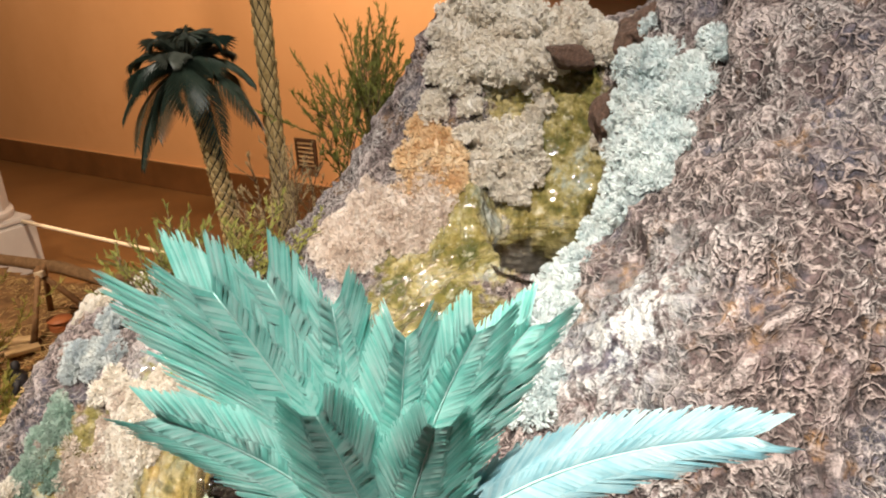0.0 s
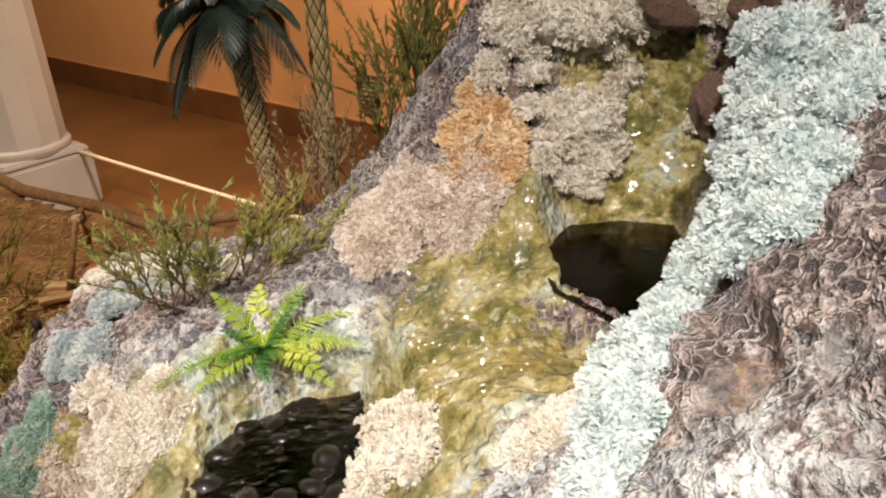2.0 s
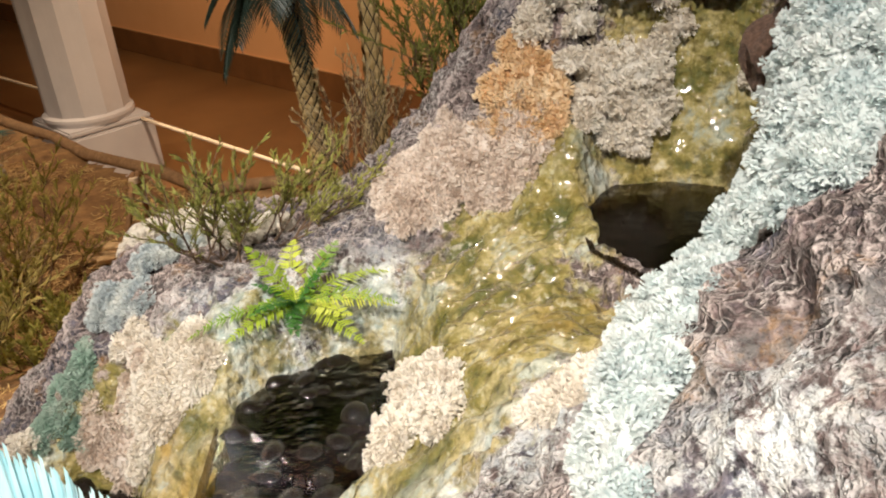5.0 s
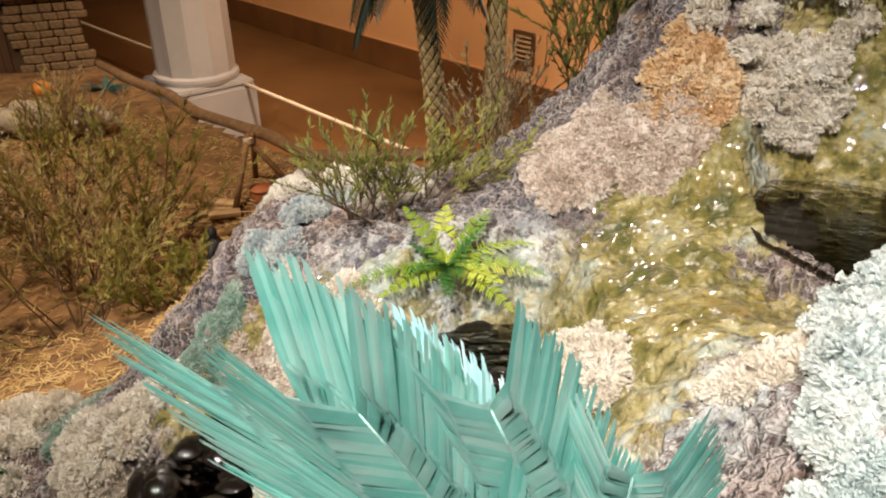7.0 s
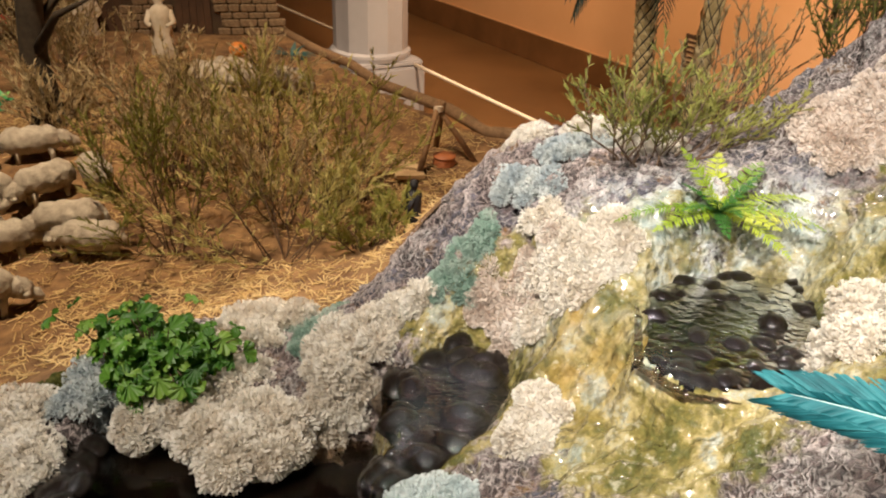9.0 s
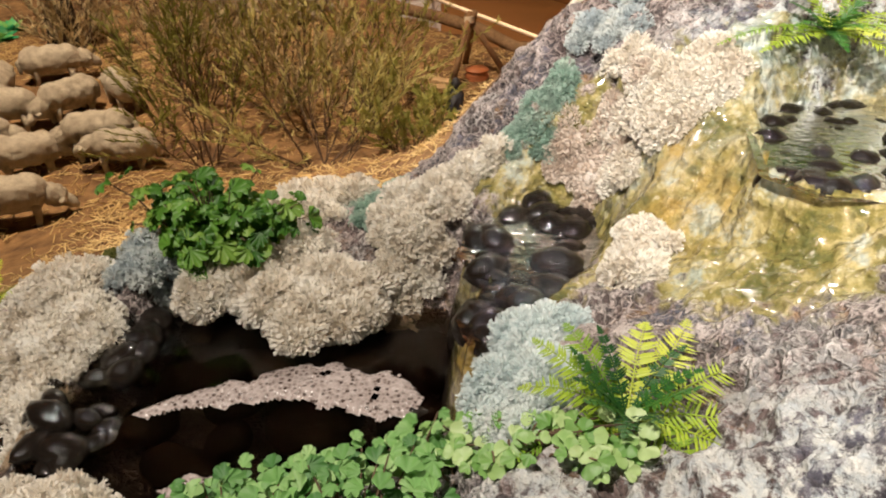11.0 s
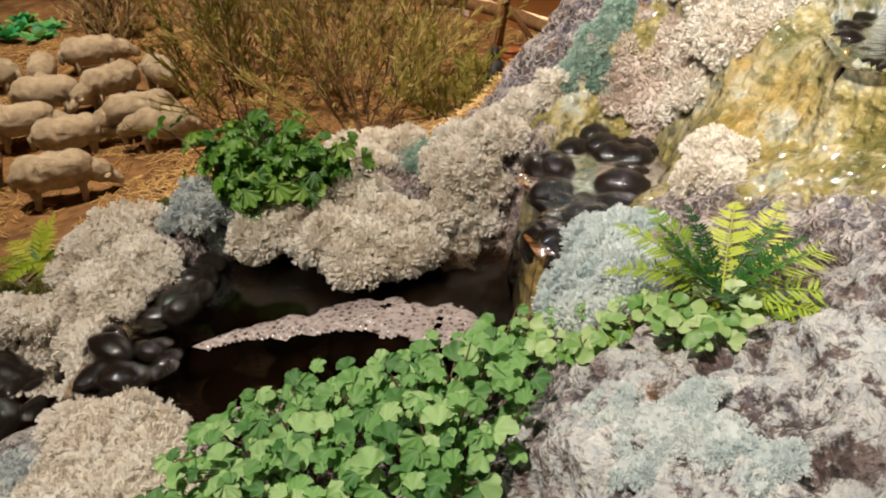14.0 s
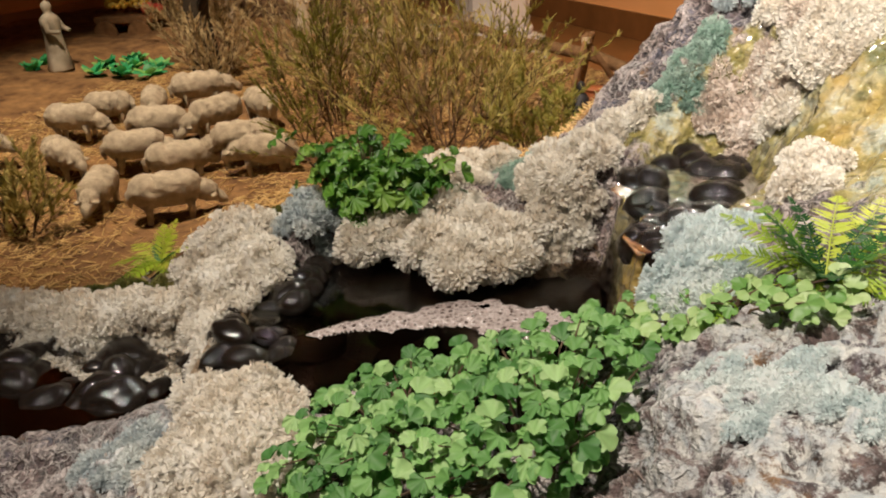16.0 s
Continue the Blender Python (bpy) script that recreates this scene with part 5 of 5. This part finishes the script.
for v in bm.verts:
    v.co *= 1 - 0.06 * abs(math.sin(4 * math.atan2(v.co.y, v.co.x)))
    v.co.z *= 0.85
ob = part("pumpkin", bm, plain("orange_rind", (0.6, 0.18, 0.03), (0.75, 0.28, 0.05), 12, 0.5), smooth=True)
ob.matrix_world = pose(-2.52, 3.16, 0.54)
tagged(ob, "orange pumpkin in front of the stone house", "pumpkin")


def stone_house():
    h = empty("stone_house", pose(-3.02, 3.28, 0.47, 0, 0, 36), "small model house of brown rubble stone with dark doors", "house")
    bm = bmesh.new()
    box(bm, 1.1, 0.5, 0.9, pose(0, 0.25, 0.45))
    part("wall", bm, MORTAR, h)
    bm = bmesh.new()
    box(bm, 1.18, 0.62, 0.06, pose(0, 0.24, 0.93), 0.008)
    part("roof", bm, DOOR, h)
    for x in (-0.32, 0.12):
        d = empty("door", (x, -0.004, 0), "dark wooden plank door", "")
        d.parent = h
        for i in range(5):
            bm = bmesh.new()
            box(bm, 0.034, 0.016, 0.36, pose((i - 2) * 0.0355, 0, 0.18), 0.002)
            part("board", bm, DOOR, d)
    bm = bmesh.new()
    box(bm, 1.16, 0.05, 0.05, pose(0, -0.02, 0.43), 0.004)
    part("beam", bm, DOOR, h)
    meshes = []
    for s in range(4):
        bm = bmesh.new()
        bmesh.ops.create_cube(bm, size=1)
        for v in bm.verts:
            v.co *= 1 + 0.18 * noise.noise(v.co * 3 + Vector((s * 5, 0, 0)))
        bmesh.ops.bevel(bm, geom=list(bm.edges), offset=0.13, segments=1, affect="EDGES")
        me = bpy.data.meshes.new("stone")
        bm.to_mesh(me)
        bm.free()
        me.materials.append(STONE)
        meshes.append(me)
    z = 0.02
    while z < 0.86:
        hh = random.uniform(0.032, 0.05)
        x = -0.55
        while x < 0.54:
            w = random.uniform(0.045, 0.095)
            c = x + w / 2
            if not any(abs(c - d) < 0.088 + w / 2 - 0.01 for d in (-0.32, 0.12)) or z > 0.37:
                ob = new("stone", random.choice(meshes))
                ob.parent = h
                ob.matrix_basis = pose(c, -0.003, z + hh / 2) @ Matrix.Diagonal((w * 0.93, 0.035, hh * 0.9, 1))
            x += w
        z += hh


stone_house()


def rosette(label, category, at, leaves, length, material, rise=(25, 70)):
    r = empty("cabbage" if category == "cabbage" else "agave", at, label, category, "cabbages in the patch" if category == "cabbage" else "")
    for i in range(leaves):
        t, e = 2.4 * i, radians(random.uniform(*rise))
        vs, fs = blade(length, length * (0.7 if category == "cabbage" else 0.22))
        out = [(x * 1.0, y * math.cos(e), y * math.sin(e) - 0.3 * y * y / length + z) for x, y, z in vs]
        m = pose(0, 0, 0, 0, 0, math.degrees(t))
        obj("leaf", [tuple(m @ Vector(v)) for v in out], fs, material, r, smooth=True)


CABBAGE = leaf_material("cabbage_green", (0.02, 0.30, 0.12), (0.06, 0.48, 0.20), (0.35, 0.62, 0.16))
AGAVE = leaf_material("agave_blue_green", (0.02, 0.07, 0.07), (0.05, 0.13, 0.13), (0.10, 0.2, 0.2))
for x, y in ((-2.98, 1.86), (-2.90, 1.98), (-2.80, 2.02), (-2.86, 1.88), (-3.06, 1.98), (-3.0, 2.08), (-3.28, 1.80), (-3.36, 1.92), (-2.74, 1.92)):
    rosette("bright green model cabbage in brown soil", "cabbage", (x, y, 0.54), 11, 0.078, CABBAGE)
rosette("blue green agave at the platform edge", "agave", (-2.30, 3.30, 0.50), 16, 0.13, AGAVE, (10, 60))


def cart():
    c = empty("fruit_cart", pose(-3.62, 2.62, 0.5, 0, 0, 20), "wooden cart piled with yellow and red fruit", "cart")
    bm = bmesh.new()
    box(bm, 0.30, 0.18, 0.03, pose(0, 0, 0.12), 0.003)
    part("tray", bm, WOOD, c)
    for x in (-0.09, 0.09):
        for y in (-0.1, 0.1):
            bm = bmesh.new()
            bmesh.ops.create_cone(bm, cap_ends=True, segments=20, radius1=0.06, radius2=0.06, depth=0.015, matrix=pose(x, y, 0.06, 90))
            part("wheel", bm, WOOD, c)


cart()
YELLOW = plain("yellow_fruit_skin", (0.7, 0.42, 0.05), (0.8, 0.6, 0.12), 20, 0.5)
RED = plain("red_fruit_skin", (0.5, 0.05, 0.04), (0.65, 0.12, 0.08), 20, 0.5)
for x, y, z, material, words, s in ((-3.68, 2.60, 0.68, YELLOW, "round basket of yellow fruit on the cart", 0.07), (-3.58, 2.66, 0.68, YELLOW, "heap of yellow fruit on the cart", 0.06), (-3.50, 2.66, 0.66, RED, "red fruit heap on the cart", 0.06)):
    bm = bmesh.new()
    for _ in range(26):
        d = Vector((random.gauss(0, 1), random.gauss(0, 1), abs(random.gauss(0, 0.6)))).normalized()
        bmesh.ops.create_icosphere(bm, subdivisions=1, radius=0.016, matrix=Matrix.Translation((d.x * s * 0.8, d.y * s * 0.6, d.z * s * 0.5)))
    ob = part("fruit_heap", bm, material, smooth=True)
    ob.matrix_world = pose(x, y, z)
    tagged(ob, words, "fruit")

tr = empty("tree", (-2.47, 1.95, 0.48), "gnarled dark tree trunk with bare limbs", "tree")
obj("trunk", *tube([(0, 0, -0.02), (0.01, 0, 0.12), (-0.01, 0.01, 0.3), (0.02, 0.02, 0.55), (0.0, 0.0, 0.8)], [0.075, 0.052, 0.045, 0.042, 0.035], 12), BARK_DARK, tr, smooth=True)
for i in range(6):
    a = 1.1 * i
    obj("limb", *tube([(0, 0, 0.3 + 0.07 * i), (math.cos(a) * 0.14, math.sin(a) * 0.14, 0.45 + 0.07 * i), (math.cos(a) * 0.3, math.sin(a) * 0.3, 0.52 + 0.09 * i)], [0.02, 0.013, 0.005], 7), BARK_DARK, tr, smooth=True)

# ---- straw and gravel strewn on the plain ----
n = 30000
sx, sy = rng.uniform(-2.8, -0.6, n), rng.uniform(0.6, 3.0, n)
ok = (outline_distance(sx, sy, ROCK_EDGE) > 0.02) & (outline_distance(sx, sy, PLATFORM) < -0.04)
patch = np.array([noise.noise(Vector((a * 2.2, b * 2.2, 4))) for a, b in zip(sx, sy)])
ok &= patch > rng.uniform(-0.45, 0.25, n)
sx, sy = sx[ok], sy[ok]
sz = land(sx, sy)
far = np.clip((np.hypot(sx + 1.2, sy - 1.2) - 1.2) / 1.0, 0, 1)
sz = sz * (1 - far) + far * np.clip(0.5 + 0.06 * np.clip(-sx - 2.3, 0, 1), 0.4, 0.7)
sz = sz + np.array([0.02 * noise.noise(Vector((a, b, 0)) * 5) for a, b in zip(sx, sy)]) + 0.006
ang = rng.random(len(sx)) * 6.3
dirs = np.c_[np.cos(ang), np.sin(ang), rng.normal(0.05, 0.25, len(sx))]
ms = frames(np.c_[sx, sy, sz], dirs, rng.random(len(sx)) * 6.3, 0.012 + 0.022 * rng.random(len(sx)))
v, f = scatter([(-0.05, 0, -0.5), (0.05, 0, -0.5), (0.05, 0.03, 0.5), (-0.05, 0.03, 0.5), (0, 0.07, -0.5), (0, 0.09, 0.5)], [(0, 1, 2, 3), (1, 4, 5, 2), (4, 0, 3, 5)], ms)
tagged(quads("straw", v, np.array(f), STRAW), "loose chopped straw strewn over the soil", "straw", kind="stuff")

# ---- the feather plume ----


def feather_material(name, a, b, c):
    m = Nodes(name)
    col = m.ramp(m.mix(0.3, m.noise(55, 3), m.island()), (0.3, a), (0.5, b), (0.72, c))
    m.out(col, 0.65)
    m.glow_through(col, 0.4)
    return m.mat


AQUA = feather_material("turquoise_feather", (0.24, 0.70, 0.64), (0.42, 0.84, 0.79), (0.64, 0.93, 0.90))
SKY = feather_material("pale_blue_feather", (0.28, 0.58, 0.66), (0.42, 0.70, 0.77), (0.58, 0.80, 0.84))
DEEP = feather_material("deep_teal_feather", (0.01, 0.14, 0.17), (0.02, 0.22, 0.26), (0.05, 0.32, 0.36))
QUILL = plain("pale_quill", (0.30, 0.55, 0.52), (0.55, 0.75, 0.72), 60, 0.5)


def feather(parent, base, tip, width, bend, facing, material, barbs=260):
    """One soft plume: a bent quill with a broad vane of separate drooping barbs."""
    a, b = Vector(base), Vector(tip)
    side = (b - a).cross(Vector(facing)).normalized()
    front = side.cross(b - a).normalized()
    L = (b - a).length
    pts = []
    for i in range(21):
        s = i / 20
        pts.append(a.lerp(b, s) + side * bend * math.sin(math.pi * s * 0.9) + front * 0.10 * L * s * s)
    ob = obj("feather", *tube(pts, [0.0016 * (1 - 0.8 * i / 20) for i in range(21)], 5), QUILL, parent, smooth=True)
    vs, fs = [], []
    for i in range(barbs):
        s = 0.10 + 0.90 * i / barbs
        k = min(19, int(s * 20))
        p = pts[k].lerp(pts[k + 1], s * 20 - k)
        d = (pts[k + 1] - pts[k]).normalized()
        prof = (math.sin(math.pi * (0.10 + 0.80 * s)) ** 0.45)
        for sgn in (-1, 1):
            ln = width * prof * random.uniform(0.86, 1.08)
            clump = noise.noise(Vector((s * 16, sgn * 3, width * 50))) * 0.5
            out = (side * sgn * (0.95 - 0.35 * s) + d * (0.65 + 0.5 * s + 0.35 * clump) + front * (0.10 * clump)).normalized()
            q = p + out * ln * 0.5 + front * 0.004
            e = p + out * ln + d * ln * 0.28 - front * ln * (0.05 + 0.12 * clump) + Vector((0, 0, -0.05 * ln))
            w = d * (0.0017 + 0.0008 * random.random())
            n = len(vs)
            vs += [p - w, p + w, q + w * 1.15, q - w * 1.15, e + w * 0.5, e - w * 0.5]
            fs += [(n, n + 1, n + 2, n + 3), (n + 3, n + 2, n + 4, n + 5)]
    tagged(quads("vane", [tuple(v) for v in vs], fs, material, ob), kind="stuff")
    return ob


plume = empty("feather_plume", (0, 0, 0), "spray of turquoise ostrich feathers stuck into the rock", "feathers")
B = (-0.01, 0.37, 1.235)
for tip, width, bend, material in (((-0.100, 0.345, 1.455), 0.044, 0.010, AQUA), ((-0.082, 0.335, 1.466), 0.036, 0.004, AQUA), ((-0.058, 0.34, 1.466), 0.032, 0.006, AQUA), ((-0.026, 0.345, 1.448), 0.030, -0.004, AQUA), ((0.008, 0.34, 1.43), 0.030, 0.0, AQUA), ((0.045, 0.335, 1.432), 0.032, -0.006, AQUA), ((0.075, 0.345, 1.425), 0.030, -0.010, AQUA), ((0.20, 0.345, 1.335), 0.028, -0.022, SKY), ((-0.095, 0.43, 1.372), 0.036, 0.01, SKY), ((-0.165, 0.42, 1.235), 0.020, 0.01, DEEP), ((-0.12, 0.33, 1.40), 0.026, 0.012, AQUA), ((0.02, 0.32, 1.39), 0.030, 0.0, AQUA), ((-0.04, 0.325, 1.40), 0.030, 0.0, AQUA)):
    feather(plume, B, tip, width * 1.3, bend, (0.0, -1.0, 0.35), material)
obj("stalk", *tube([(-0.01, 0.40, top(-0.01, 0.40) - 0.02), (-0.012, 0.385, 1.16), (-0.01, 0.37, 1.245)], [0.006, 0.005, 0.004], 8), DEEP, plume, smooth=True)
